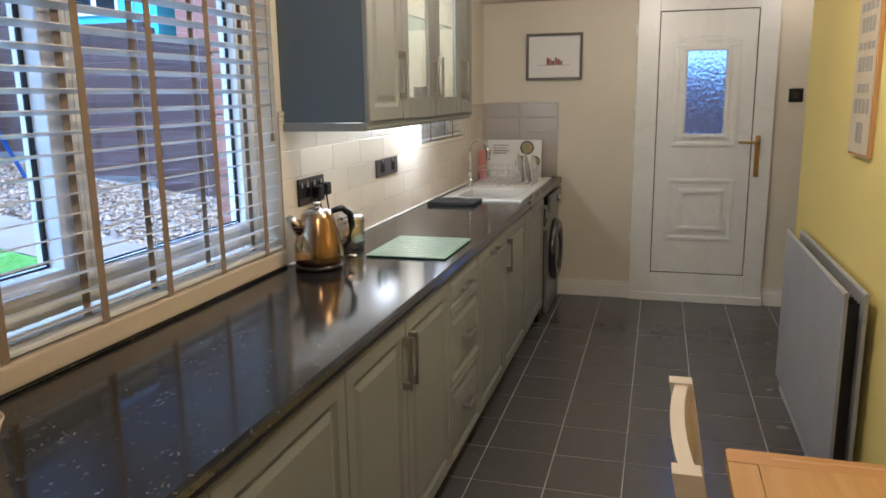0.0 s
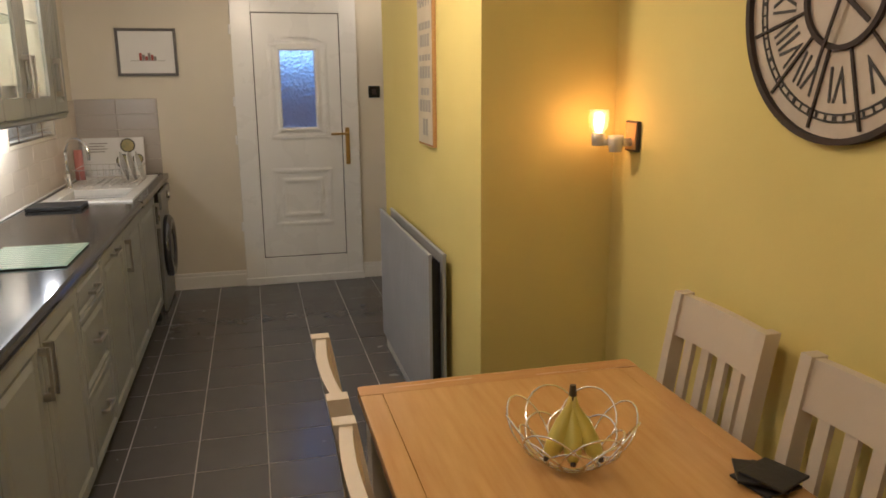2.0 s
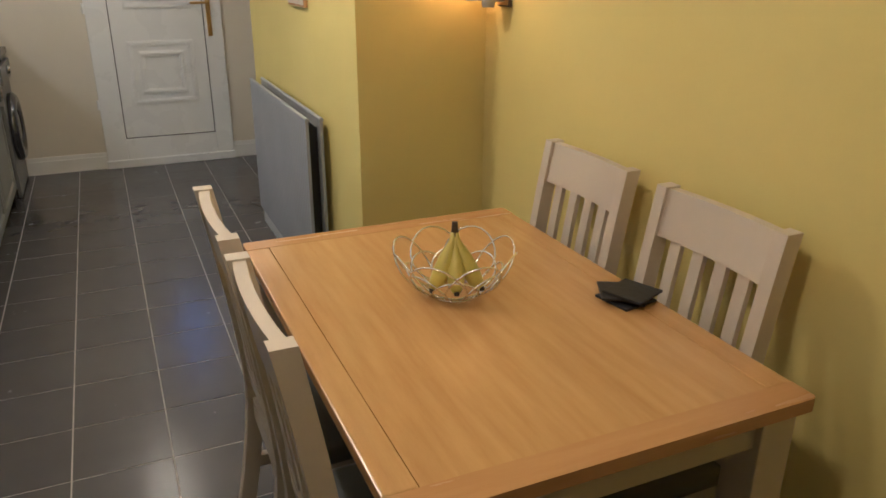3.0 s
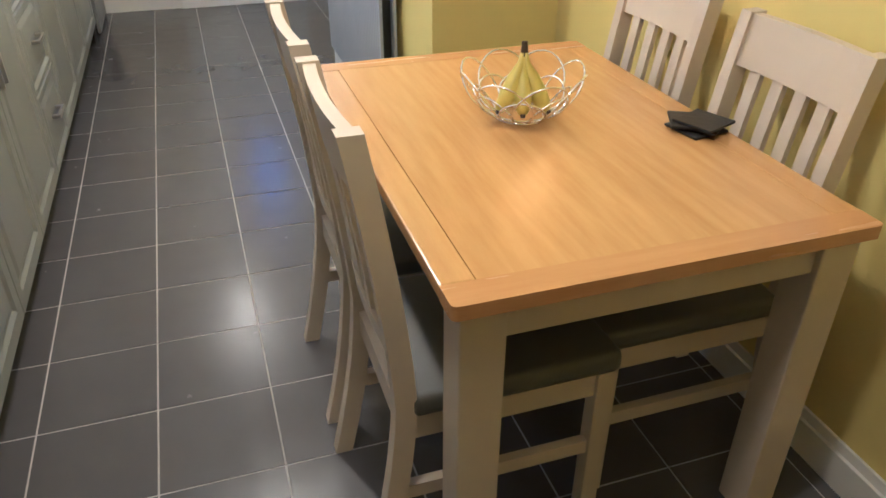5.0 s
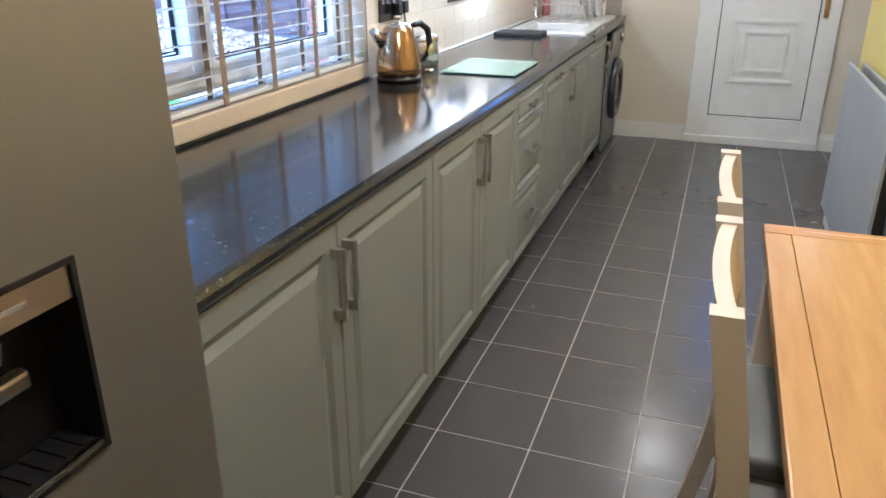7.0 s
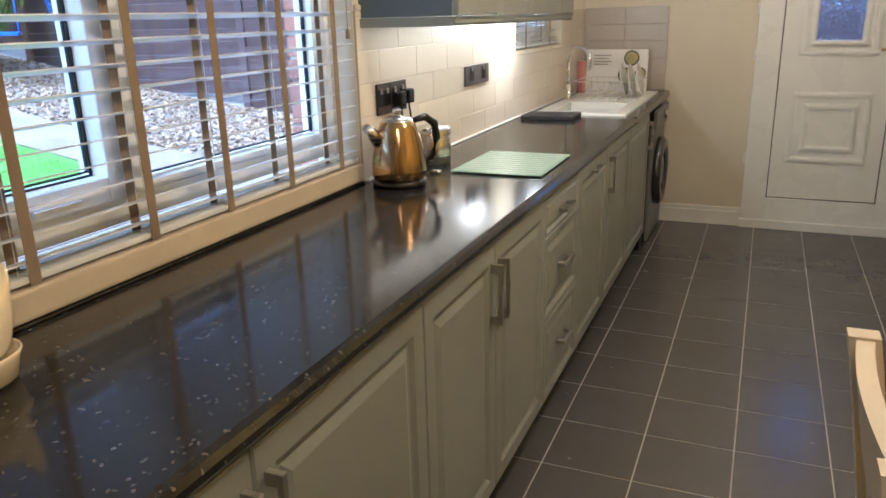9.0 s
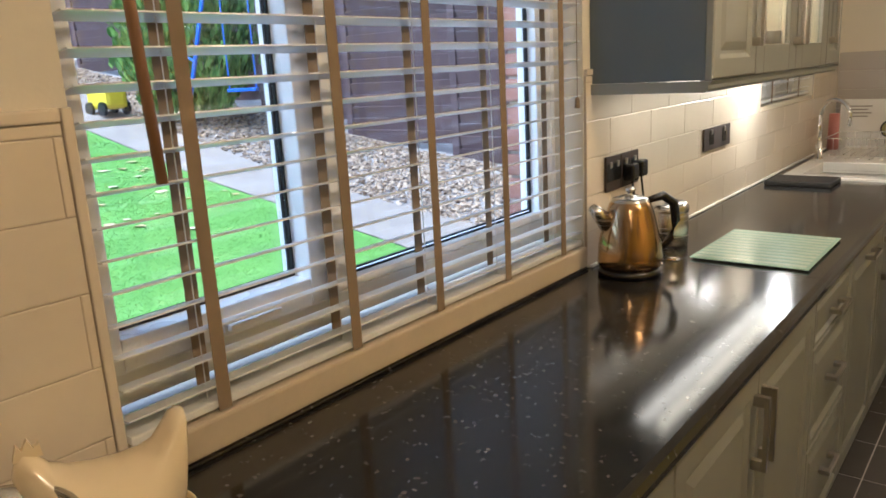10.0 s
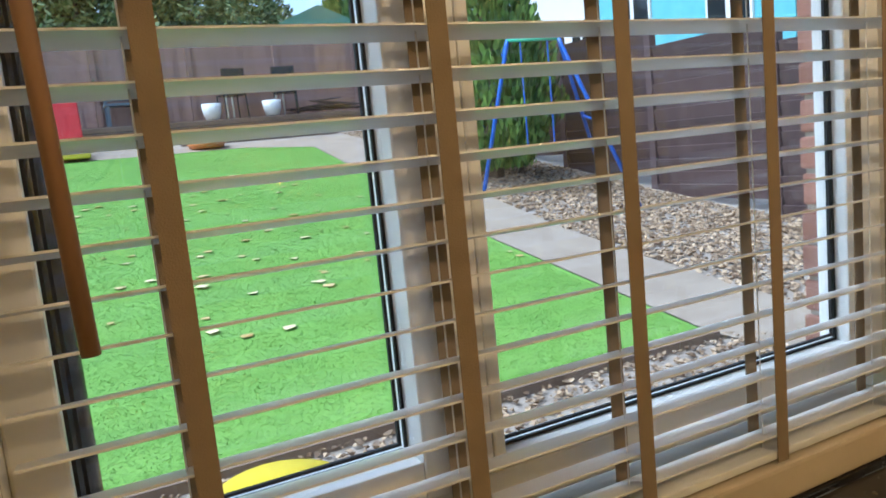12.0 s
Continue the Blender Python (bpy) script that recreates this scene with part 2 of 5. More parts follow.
BLUE = shader("blue_tube_paint", (0.03, 0.13, 0.55), 0.35)
TEALG = shader("green_tube_paint", (0.10, 0.48, 0.30), 0.35)
TURQ = shader("turquoise_render", (0.16, 0.50, 0.55), 0.8)
REDW = shader("red_painted_render", (0.40, 0.05, 0.05), 0.7)
ROOF = shader("dark_roof_tile", (0.09, 0.07, 0.065), 0.85, bump=0.4)
REDP = shader("red_toy_plastic", (0.55, 0.03, 0.03), 0.35)
YELP = shader("yellow_toy_plastic", (0.75, 0.55, 0.03), 0.35)
DARKGLASS = shader("dark_window_pane", (0.02, 0.025, 0.03), 0.05)


# ---- building helpers ----
def box(bm, x0, y0, z0, x1, y1, z1, bevel=0.0, m=None):
    r = bmesh.ops.create_cube(bm, size=1.0)
    for v in r["verts"]:
        v.co = Vector(((x0 + x1) / 2 + v.co.x * (x1 - x0), (y0 + y1) / 2 + v.co.y * (y1 - y0), (z0 + z1) / 2 + v.co.z * (z1 - z0)))
    vs = r["verts"]
    if bevel:
        es = list({e for v in vs for e in v.link_edges})
        out = bmesh.ops.bevel(bm, geom=es, offset=bevel, segments=2, affect="EDGES", profile=0.6)
        vs = list({v for f in out["faces"] for v in f.verts} | {v for v in vs if v.is_valid})
        vs = [v for v in vs if v.is_valid]
    if m:
        bmesh.ops.transform(bm, matrix=m, verts=vs)
    return bm


def solid(x0, y0, z0, x1, y1, z1, bevel=0.0, m=None):
    return box(bmesh.new(), x0, y0, z0, x1, y1, z1, bevel, m)


def finish(name, bm, material, smooth=False):
    me = bpy.data.meshes.new(name)
    bmesh.ops.recalc_face_normals(bm, faces=bm.faces)
    for f in bm.faces:
        f.smooth = smooth
    bm.to_mesh(me)
    bm.free()
    me.materials.append(material)
    return me


def part(name, bm, material, parent, label="", smooth=False):
    ob = new(name, finish(name, bm, material, smooth))
    if parent:
        ob.parent = parent
    if label:
        tagged(ob, label)
    return ob


def thing(name, label, category, at=(0, 0, 0), group="", kind="", rz=0):
    ob = new(name)
    ob.matrix_basis = pose(*at, 0, 0, rz)
    return tagged(ob, label, category, group, kind)


def mono(name, bm, material, label, category, kind="", group="", smooth=False):
    return tagged(new(name, finish(name, bm, material, smooth)), label, category, group, kind)


def lathe(bm, profile, n=32, m=None, close=False):
    rings = []
    for r, z in profile:
        rings.append([bm.verts.new((r * math.cos(2 * math.pi * i / n), r * math.sin(2 * math.pi * i / n), z)) for i in range(n)])
    for a, b in zip(rings, rings[1:]):
        for i in range(n):
            bm.faces.new((a[i], a[(i + 1) % n], b[(i + 1) % n], b[i]))
    if close:
        bm.faces.new(rings[0][::-1])
        bm.faces.new(rings[-1])
    if m:
        bmesh.ops.transform(bm, matrix=m, verts=[v for r in rings for v in r])
    return bm


def tube(bm, pts, r, n=8, closed=False, radii=None):
    pts = [Vector(p) for p in pts]
    rings, up = [], Vector((0.13, 0.29, 0.95)).normalized()
    k = len(pts)
    for i, p in enumerate(pts):
        a = pts[(i - 1) % k] if closed or i > 0 else p
        b = pts[(i + 1) % k] if closed or i < k - 1 else p
        d = (b - a).normalized()
        u = d.cross(up)
        u = u.normalized() if u.length > 1e-4 else d.orthogonal().normalized()
        w = d.cross(u)
        rad = radii[i] if radii else r
        rings.append([bm.verts.new(p + rad * (math.cos(2 * math.pi * j / n) * u + math.sin(2 * math.pi * j / n) * w)) for j in range(n)])
    for i in range(k if closed else k - 1):
        a, b = rings[i], rings[(i + 1) % k]
        for j in range(n):
            bm.faces.new((a[j], a[(j + 1) % n], b[(j + 1) % n], b[j]))
    if not closed:
        bm.faces.new(rings[0][::-1])
        bm.faces.new(rings[-1])
    return bm


def slab(bm, outline, axis, a, b):
    """A flat outline in the plane across axis ('x' or 'y'), made solid from a to b."""
    def at(u, v, d):
        return (d, u, v) if axis == "x" else (u, d, v)
    lo = [bm.verts.new(at(u, v, a)) for u, v in outline]
    hi = [bm.verts.new(at(u, v, b)) for u, v in outline]
    bm.faces.new(lo[::-1])
    bm.faces.new(hi)
    for i in range(len(lo)):
        j = (i + 1) % len(lo)
        bm.faces.new((lo[i], lo[j], hi[j], hi[i]))
    return bm


def frame_slab(bm, outer, inner, x0, x1):
    """A slab across x with a rectangular opening: outer and inner are (y0, z0, y1, z1)."""
    def loop(q, x):
        return [bm.verts.new((x, a, b)) for a, b in ((q[0], q[1]), (q[2], q[1]), (q[2], q[3]), (q[0], q[3]))]
    o0, i0, o1, i1 = loop(outer, x0), loop(inner, x0), loop(outer, x1), loop(inner, x1)
    for k in range(4):
        j = (k + 1) % 4
        bm.faces.new((o0[k], o0[j], i0[j], i0[k]))
        bm.faces.new((o1[k], o1[j], i1[j], i1[k]))
        bm.faces.new((o0[k], o0[j], o1[j], o1[k]))
        bm.faces.new((i0[k], i0[j], i1[j], i1[k]))
    return bm


def shared(name, me, parent, m):
    ob = new(name, me)
    ob.parent = parent
    ob.matrix_basis = m
    return ob


# ---- the room ----
WX, NY, EX, JX, JY, JN, CZ = -1.26, 5.77, 1.235, 0.745, 2.155, 4.07, 2.42
SY = -2.2
WY0, WY1, WZ0, WZ1 = 1.03, 2.46, 0.965, 2.15


def wall(name, label, material, boxes):
    bm = bmesh.new()
    for b in boxes:
        box(bm, *b)
    return mono(name, bm, material, label, "wall", "structure")


V0, V1, VZ0, VZ1 = 4.15, 5.15, 1.27, 1.75
wall_w = wall("wall_west", "cream painted wall with a tiled band and two windows", CREAM, [
    (WX - 0.165, SY, -0.1, WX, WY0, CZ), (WX - 0.165, WY0, -0.1, WX, WY1, WZ0 - 0.03), (WX - 0.165, WY0, WZ1, WX, WY1, CZ),
    (WX - 0.165, WY1, -0.1, WX, V0, CZ), (WX - 0.165, V0, -0.1, WX, V1, VZ0), (WX - 0.165, V0, VZ1, WX, V1, CZ), (WX - 0.165, V1, -0.1, WX, NY + 0.2, CZ)])
DX0, DX1, DZ1 = -0.115, 0.825, 2.24
wall_n = wall("wall_north", "cream painted end wall with a back door", CREAM, [
    (WX, NY, -0.1, DX0, NY + 0.2, CZ), (DX1, NY, -0.1, 2.2, NY + 0.2, CZ), (DX0, NY, DZ1, DX1, NY + 0.2, CZ)])
wall("wall_chimney", "yellow painted projecting wall beside the radiator", YELLOW, [(JX, JY, -0.1, EX + 0.2, JN, CZ)])
wall("wall_east", "yellow painted dining wall", YELLOW, [(EX, SY, -0.1, EX + 0.2, JY, CZ)])
wall("wall_recess", "cream painted wall closing the recess", CREAM, [(2.2, JN, -0.1, 2.4, NY + 0.2, CZ), (EX + 0.2, JN - 0.2, -0.1, 2.4, JN, CZ)])
wall("wall_south", "yellow painted wall", YELLOW, [(WX - 0.165, SY - 0.2, -0.1, EX + 0.2, SY, CZ)])
mono("ceiling", solid(WX - 0.165, SY - 0.2, CZ, 2.4, NY + 0.2, CZ + 0.15), CEIL, "white painted ceiling", "ceiling", "structure")
mono("bulkhead", solid(WX, NY - 0.16, 2.22, DX0 - 0.02, NY, CZ), CREAM, "cream boxed bulkhead under the ceiling", "bulkhead", "structure")
floor = mono("floor", solid(WX - 0.165, SY - 0.2, -0.12, 2.4, NY + 0.2, -0.0012), GROUT, "dark slate-look floor tiles with pale grout", "floor", "structure")


def skirting(boxes_list):
    for x0, y0, x1, y1, dx, dy in boxes_list:
        bm = bmesh.new()
        box(bm, x0, y0, 0, x1, y1, 0.095)
        box(bm, x0 + max(dx, 0) * 0.5, y0 + max(dy, 0) * 0.5, 0.095, x1 + min(dx, 0) * 0.5, y1 + min(dy, 0) * 0.5, 0.125, 0.003)
        mono("baseboard", bm, WHITE, "white painted moulded skirting board", "skirting board", "structure")


skirting([(-0.66, NY - 0.018, DX0 - 0.002, NY, 0, 0.018), (DX1 + 0.002, NY - 0.018, 2.2, NY, 0, 0.018), (EX - 0.018, SY, EX, JY - 0.02, 0.018, 0),
          (JX - 0.018, JY - 0.018, JX, JN, 0.018, 0), (JX, JY - 0.018, EX, JY, 0, 0.018)])


# ---- back door ----
def panel_ring(bm, x0, z0, x1, z1, y, w, d, arch=0.0):
    for k, (ww, dd) in enumerate(((w, d * 0.55), (w * 0.55, d))):
        o = (w - ww) / 2
        for b in ((x0 + o, z0 + o, x1 - o, z0 + o + ww), (x0 + o, z1 - o - ww, x1 - o, z1 - o), (x0 + o, z0 + o + ww, x0 + o + ww, z1 - o - ww), (x1 - o - ww, z0 + o + ww, x1 - o, z1 - o - ww)):
            box(bm, b[0], y - dd, b[1], b[2], y, b[3], 0.003)


def back_door():
    d = thing("door_1", "white panelled back door with an arched frosted pane", "door", (0, 0, 0), kind="structure")
    y = NY
    bm = bmesh.new()
    for b in ((DX0, y - 0.03, 0.0, DX0 + 0.15, y + 0.07, DZ1), (DX1 - 0.13, y - 0.03, 0.0, DX1, y + 0.07, DZ1), (DX0 + 0.15, y - 0.03, 2.11, DX1 - 0.13, y + 0.07, DZ1), (DX0 + 0.15, y - 0.03, 0.0, DX1 - 0.13, y + 0.07, 0.215)):
        box(bm, *b, 0.004)
    box(bm, DX0 - 0.005, y - 0.05, 0.0, DX1 + 0.005, y - 0.031, 0.06, 0.004)
    part("door_frame", bm, UPVC, d)
    bm = bmesh.new()
    x0, x1, z0, z1 = DX0 + 0.156, DX1 - 0.136, 0.222, 2.104
    gx0, gx1, gz0, gz1 = 0.235, 0.495, 1.25, 1.845
    for b in ((x0, z0, gx0, z1), (gx1, z0, x1, z1), (gx0, z0, gx1, gz0), (gx0, gz1, gx1, z1)):
        box(bm, b[0], y - 0.018, b[1], b[2], y + 0.05, b[3])
    leaf = part("door_leaf", bm, UPVC, d)
    bm = bmesh.new()
    panel_ring(bm, 0.14, 1.155, 0.595, 1.90, y - 0.018, 0.045, 0.012)
    panel_ring(bm, gx0 - 0.035, gz0 - 0.035, gx1 + 0.035, gz1 + 0.02, y - 0.018, 0.035, 0.02)
    panel_ring(bm, 0.13, 0.465, 0.60, 0.93, y - 0.018, 0.04, 0.012)
    panel_ring(bm, 0.205, 0.54, 0.525, 0.855, y - 0.018, 0.04, 0.016)
    arc = [(0.365 + 0.225 * math.cos(a), 1.90 + 0.055 * math.sin(a)) for a in np.linspace(0, math.pi, 16)]
    inner = [(0.365 + 0.195 * math.cos(a), 1.885 + 0.045 * math.sin(a)) for a in np.linspace(math.pi, 0, 16)]
    slab(bm, arc + inner, "y", y - 0.03, y - 0.018)
    arc = [(0.365 + 0.16 * math.cos(a), 1.85 + 0.035 * math.sin(a)) for a in np.linspace(0, math.pi, 16)]
    slab(bm, arc, "y", y - 0.036, y - 0.018)
    part("moulding", bm, UPVC, leaf, smooth=False)
    part("pane", solid(gx0, y + 0.005, gz0, gx1, y + 0.012, gz1), FROST, leaf, "frosted patterned glass").visible_shadow = False
    bm = solid(0.715, y - 0.042, 0.95, 0.748, y - 0.03, 1.24, 0.004)
    box(bm, 0.60, y - 0.085, 1.185, 0.735, y - 0.067, 1.203, 0.006)
    box(bm, 0.722, y - 0.085, 1.183, 0.742, y - 0.04, 1.205, 0.006)
    lathe(bm, [(0.0, 0), (0.012, 0), (0.012, 0.012), (0, 0.012)], 12, pose(0.732, y - 0.042, 1.02, 90))
    part("door_handle", bm, BRASS, leaf, "brass lever handle on a long plate")
    for z in (0.45, 1.13, 1.42, 1.95):
        bm = tube(bmesh.new(), [(DX0 - 0.006, y - 0.038, z), (DX0 - 0.006, y - 0.038, z + 0.07)], 0.009)
        part("hinge", bm, UPVC, d)
    part("threshold_shadow_gap", solid(x0 - 0.006, y + 0.0, z0 - 0.006, x1 + 0.006, y + 0.004, z0), RUBBER, d)
    bm = bmesh.new()
    for b in ((x0 - 0.006, z0 - 0.006, x0, z1 + 0.006), (x1, z0 - 0.006, x1 + 0.006, z1 + 0.006), (x0, z1, x1, z1 + 0.006)):
        box(bm, b[0], y - 0.02, b[1], b[2], y + 0.0, b[3])
    box(bm, x0, y - 0.02, z0 - 0.006, x1, y - 0.002, z0)
    part("seal", bm, RUBBER, d, "black rubber seal")


back_door()


# ---- windows ----
def casement(name, label, y0, y1, z0, z1, splits, x, right=0.06):
    w = thing(name, label, "window", kind="structure")
    f = 0.06
    bm = bmesh.new()
    for b in ((y0, z0, y0 + f, z1), (y1 - right, z0, y1, z1), (y0 + f, z0, y1 - right, z0 + f), (y0 + f, z1 - f, y1 - right, z1)):
        box(bm, x - 0.035, b[0], b[1], x + 0.035, b[2], b[3], 0.004)
    for s in splits:
        box(bm, x - 0.035, s - 0.03, z0 + f, x + 0.035, s + 0.03, z1 - f, 0.004)
    part("window_frame", bm, UPVC, w)
    edges = [y0 + f] + [v for s in splits for v in (s - 0.03, s + 0.03)] + [y1 - right]
    for k in range(0, len(edges), 2):
        a, b = edges[k], edges[k + 1]
        s = 0.055 if k == 0 else 0.02
        bm = bmesh.new()
        q = 0.02 if k == 0 else 0.0
        for c in ((a, z0 + f, a + s, z1 - f), (b - s, z0 + f, b, z1 - f), (a + s, z0 + f, b - s, z0 + f + s), (a + s, z1 - f - s, b - s, z1 - f)):
            box(bm, x - 0.03, c[0], c[1], x + 0.036 + q, c[2], c[3], 0.004)
        sash = part("sash", bm, UPVC, w)
        bm = bmesh.new()
        for o in (0.0, 0.009):
            y2, y3, zl, zh = a + s + o, b - s - o, z0 + f + s + o, z1 - f - s - o
            for c in ((y2, zl, y2 + 0.004, zh), (y3 - 0.004, zl, y3, zh), (y2 + 0.004, zl, y3 - 0.004, zl + 0.004)):
                box(bm, x + 0.004, c[0], c[1], x + 0.010, c[2], c[3])
        part("gasket", bm, RUBBER, sash, "black glazing gasket")
        p = part("pane", solid(x - 0.004, a + s, z0 + f + s, x + 0.004, b - s, z1 - f - s), PANE, sash)
        p.visible_shadow = False
        if k == 0:
            bm = solid(x + 0.057, (a + b) / 2 - 0.02, z0 + f + 0.012, x + 0.07, (a + b) / 2 + 0.02, z0 + f + 0.032, 0.004)
            box(bm, x + 0.07, (a + b) / 2 - 0.015, z0 + f + 0.015, x + 0.082, (a + b) / 2 + 0.1, z0 + f + 0.028, 0.004)
            part("handle", bm, UPVC, sash)
    return w


casement("window_1", "white upvc kitchen window looking onto the garden", WY0 - 0.06, WY1, WZ0 + 0.06, WZ1, [1.56], -1.385, 0.08)
casement("window_2", "small white upvc window behind the sink", V0, V1, VZ0, VZ1, [], -1.40)
mono("window_sill", solid(-1.44, WY0 - 0.0, WZ0 - 0.03, WX + 0.012, WY1 + 0.0, WZ0 + 0.028, bevel=0.006), shader("cream_sill_paint", (0.58, 0.49, 0.36), 0.5), "cream painted window sill", "window sill", "structure")


def blind(y0, y1, zb, zt, x, tapes, pitch_z, wide, tape_w, label):
    b = thing("venetian_blind", label, "blind", (x, 0, 0))
    bm = bmesh.new()
    seg = [(-wide / 2 + wide * i / 6, 0.0012 * (1 - (2 * i / 6 - 1) ** 2)) for i in range(7)]
    top = [[bm.verts.new((u, yy, v)) for u, v in seg] for yy in (y0, y1)]
    bot = [[bm.verts.new((u, yy, v - 0.0026)) for u, v in seg] for yy in (y0, y1)]
    for i in range(6):
        bm.faces.new((top[0][i], top[0][i + 1], top[1][i + 1], top[1][i]))
        bm.faces.new((bot[0][i + 1], bot[0][i], bot[1][i], bot[1][i + 1]))
        for e in (0, 1):
            bm.faces.new((top[e][i], bot[e][i], bot[e][i + 1], top[e][i + 1]))
    for i in (0, 6):
        bm.faces.new((top[0][i], top[1][i], bot[1][i], bot[0][i]))
    me = finish("slat", bm, SLAT)
    n = int((zt - zb - 0.03) / pitch_z)
    for k in range(n):
        shared("slat", me, b, pose(0, 0, zb + 0.035 + k * pitch_z, 0, -12 + 0.5 * math.sin(k * 1.7), 0))
    part("bottom_rail", solid(-wide / 2, y0, zb, wide / 2, y1, zb + 0.014, bevel=0.003), SLAT, b)
    part("head_rail", solid(-wide / 2, y0, zt, wide / 2, y1, zt + 0.05, bevel=0.003), SLAT, b)
    for t in tapes:
        for sx in (-1, 1):
            bm = solid(sx * (wide / 2 + 0.002), t - tape_w / 2, zb - (0.004 if sx > 0 else 0), sx * (wide / 2 + 0.0032), t + tape_w / 2, zt)
            part("ladder_tape", bm, TAPE, b)
        bm = tube(bmesh.new(), [(0.004, t - tape_w / 2 - 0.004, zb), (0.004, t - tape_w / 2 - 0.004, zt)], 0.0011, 5)
        part("cord", bm, SLAT, b)
    return b


BX = -1.285
big_blind = blind(WY0 + 0.012, WY1 - 0.012, 1.0, 2.1, BX, (1.205, 1.515, 1.78, 2.055, 2.335), 0.0485, 0.05, 0.025, "white slatted venetian blind with taupe tapes, half open")
bm = tube(bmesh.new(), [(0.078, 1.118, 1.385), (0.068, 1.108, 1.75), (0.034, 1.10, 2.1)], 0.0085, 10)
part("wand", bm, WANDM, big_blind, "brown wooden tilt wand", True)
bm = tube(bmesh.new(), [(0.034, 2.41, 1.42), (0.034, 2.41, 2.1)], 0.0012, 5)
lathe(bm, [(0.002, 0.03), (0.006, 0.026), (0.008, 0.0), (0.0, 0.0)], 10, pose(0.034, 2.41, 1.395))
part("pull_cord", bm, TAPE, big_blind)
blind(V0 + 0.012, V1 - 0.012, VZ0 + 0.01, VZ1 - 0.06, -1.30, (4.4, 4.9), 0.0445, 0.05, 0.02, "small white venetian blind above the sink")


# ---- worktop, base cabinets ----
WT = 0.925


def worktop(y0, y1, label):
    pts = [(WX, WT), (-0.665, WT), (-0.652, WT - 0.004), (-0.645, WT - 0.014), (-0.645, WT - 0.026), (-0.652, WT - 0.036), (-0.665, WT - 0.04), (WX, WT - 0.04)]
    bm = slab(bmesh.new(), pts, "y", y0, y1)
    return mono("worktop", bm, GRANITE, label, "worktop")


worktop(0.40, 2.655, "glossy black speckled laminate worktop below the window")
worktop(2.657, 4.33, "black speckled laminate worktop beside the cooking mat")
wt3 = mono("worktop", solid(WX, 5.70, WT - 0.04, -0.645, NY, WT, bevel=0.003), GRANITE, "black speckled laminate worktop end behind the sink", "worktop")
mono("worktop", solid(-0.70, 4.33, WT - 0.04, -0.645, 5.70, WT, bevel=0.003), GRANITE, "black speckled laminate worktop strip before the sink", "worktop")
mono("upstand", solid(WX, 0.40, WT + 0.001, WX + 0.014, WY1, WZ0 - 0.032, bevel=0.003), GRANITE, "dark laminate upstand under the window sill", "upstand", "structure")
mono("sealant", solid(WX + 0.0, WY1 + 0.02, WT + 0.001, WX + 0.018, NY - 0.005, WT + 0.009, bevel=0.002), WHITE, "white sealant bead along the worktop", "sealant", "structure")
mono("plinth", solid(-0.75, 0.42, 0.0, -0.735, 5.0, 0.13), SAGE, "grey recessed cabinet plinth", "plinth", "structure")


def raised_front(bm, y0, y1, z0, z1, fw=0.062):
    """A front with a bevelled frame round a raised centre, facing +x, its back at x = 0."""
    g = 0.0015
    y0, y1, z0, z1 = y0 + g, y1 - g, z0 + g, z1 - g
    q = min(1.0, (z1 - z0) / 0.24)
    steps = [(0, 0.0), (0, 0.016), (0.004, 0.02), (fw - 0.012, 0.02), (fw, 0.012), (fw + 0.008, 0.011), (fw + 0.03, 0.018), (fw + 0.034, 0.018)]
    rings = []
    for o, x in steps:
        o *= q
        rings.append([bm.verts.new((x, a, b)) for a, b in ((y0 + o, z0 + o), (y1 - o, z0 + o), (y1 - o, z1 - o), (y0 + o, z1 - o))])
    for a, b in zip(rings, rings[1:]):
        for i in range(4):
            bm.faces.new((a[i], a[(i + 1) % 4], b[(i + 1) % 4], b[i]))
    bm.faces.new(rings[-1])
    bm.faces.new(rings[0][::-1])
    return bm


def bar_handle(bm, x, y, z, length, upright=True):
    s, d = 0.0065, 0.032
    if upright:
        box(bm, x + d - 0.01, y - s, z - length / 2, x + d, y + s, z + length / 2, 0.0015)
        for e in (-1, 1):
            c = z + e * (length / 2 - 0.012)
            box(bm, x, y - s, c - 0.012, x + d - 0.0102, y + s, c + 0.012, 0.0015)
    else:
        box(bm, x + d - 0.01, y - length / 2, z - s, x + d, y + length / 2, z + s, 0.0015)
        for e in (-1, 1):
            c = y + e * (length / 2 - 0.012)
            box(bm, x, c - 0.012, z - s, x + d - 0.0102, c + 0.012, z + s, 0.0015)
    return bm


FRONT, TOP, BOT = -0.68, 0.877, 0.125


def base_unit(y0, y1, fronts, label):
    """fronts: kind, y0, y1, z0, z1, handle y, handle z, upright."""
    c = thing("base_cabinet", label, "kitchen cabinet", (FRONT, 0, 0), "base cabinets")
    part("body", solid(WX + 0.01 - FRONT, y0 + 0.001, BOT, -0.002, y1 - 0.001, WT - 0.042), SAGE, c)
    for kind, a, b, z0, z1, hy, hz, up in fronts:
        p = part(kind, raised_front(bmesh.new(), a, b, z0, z1, 0.062 if kind == "door" else 0.034), SAGE, c)
        if hy is not None:
            part("handle", bar_handle(bmesh.new(), 0.02, hy, hz, 0.17 if up else 0.135, up), NICKEL, p, "satin nickel bar handle")
    return c


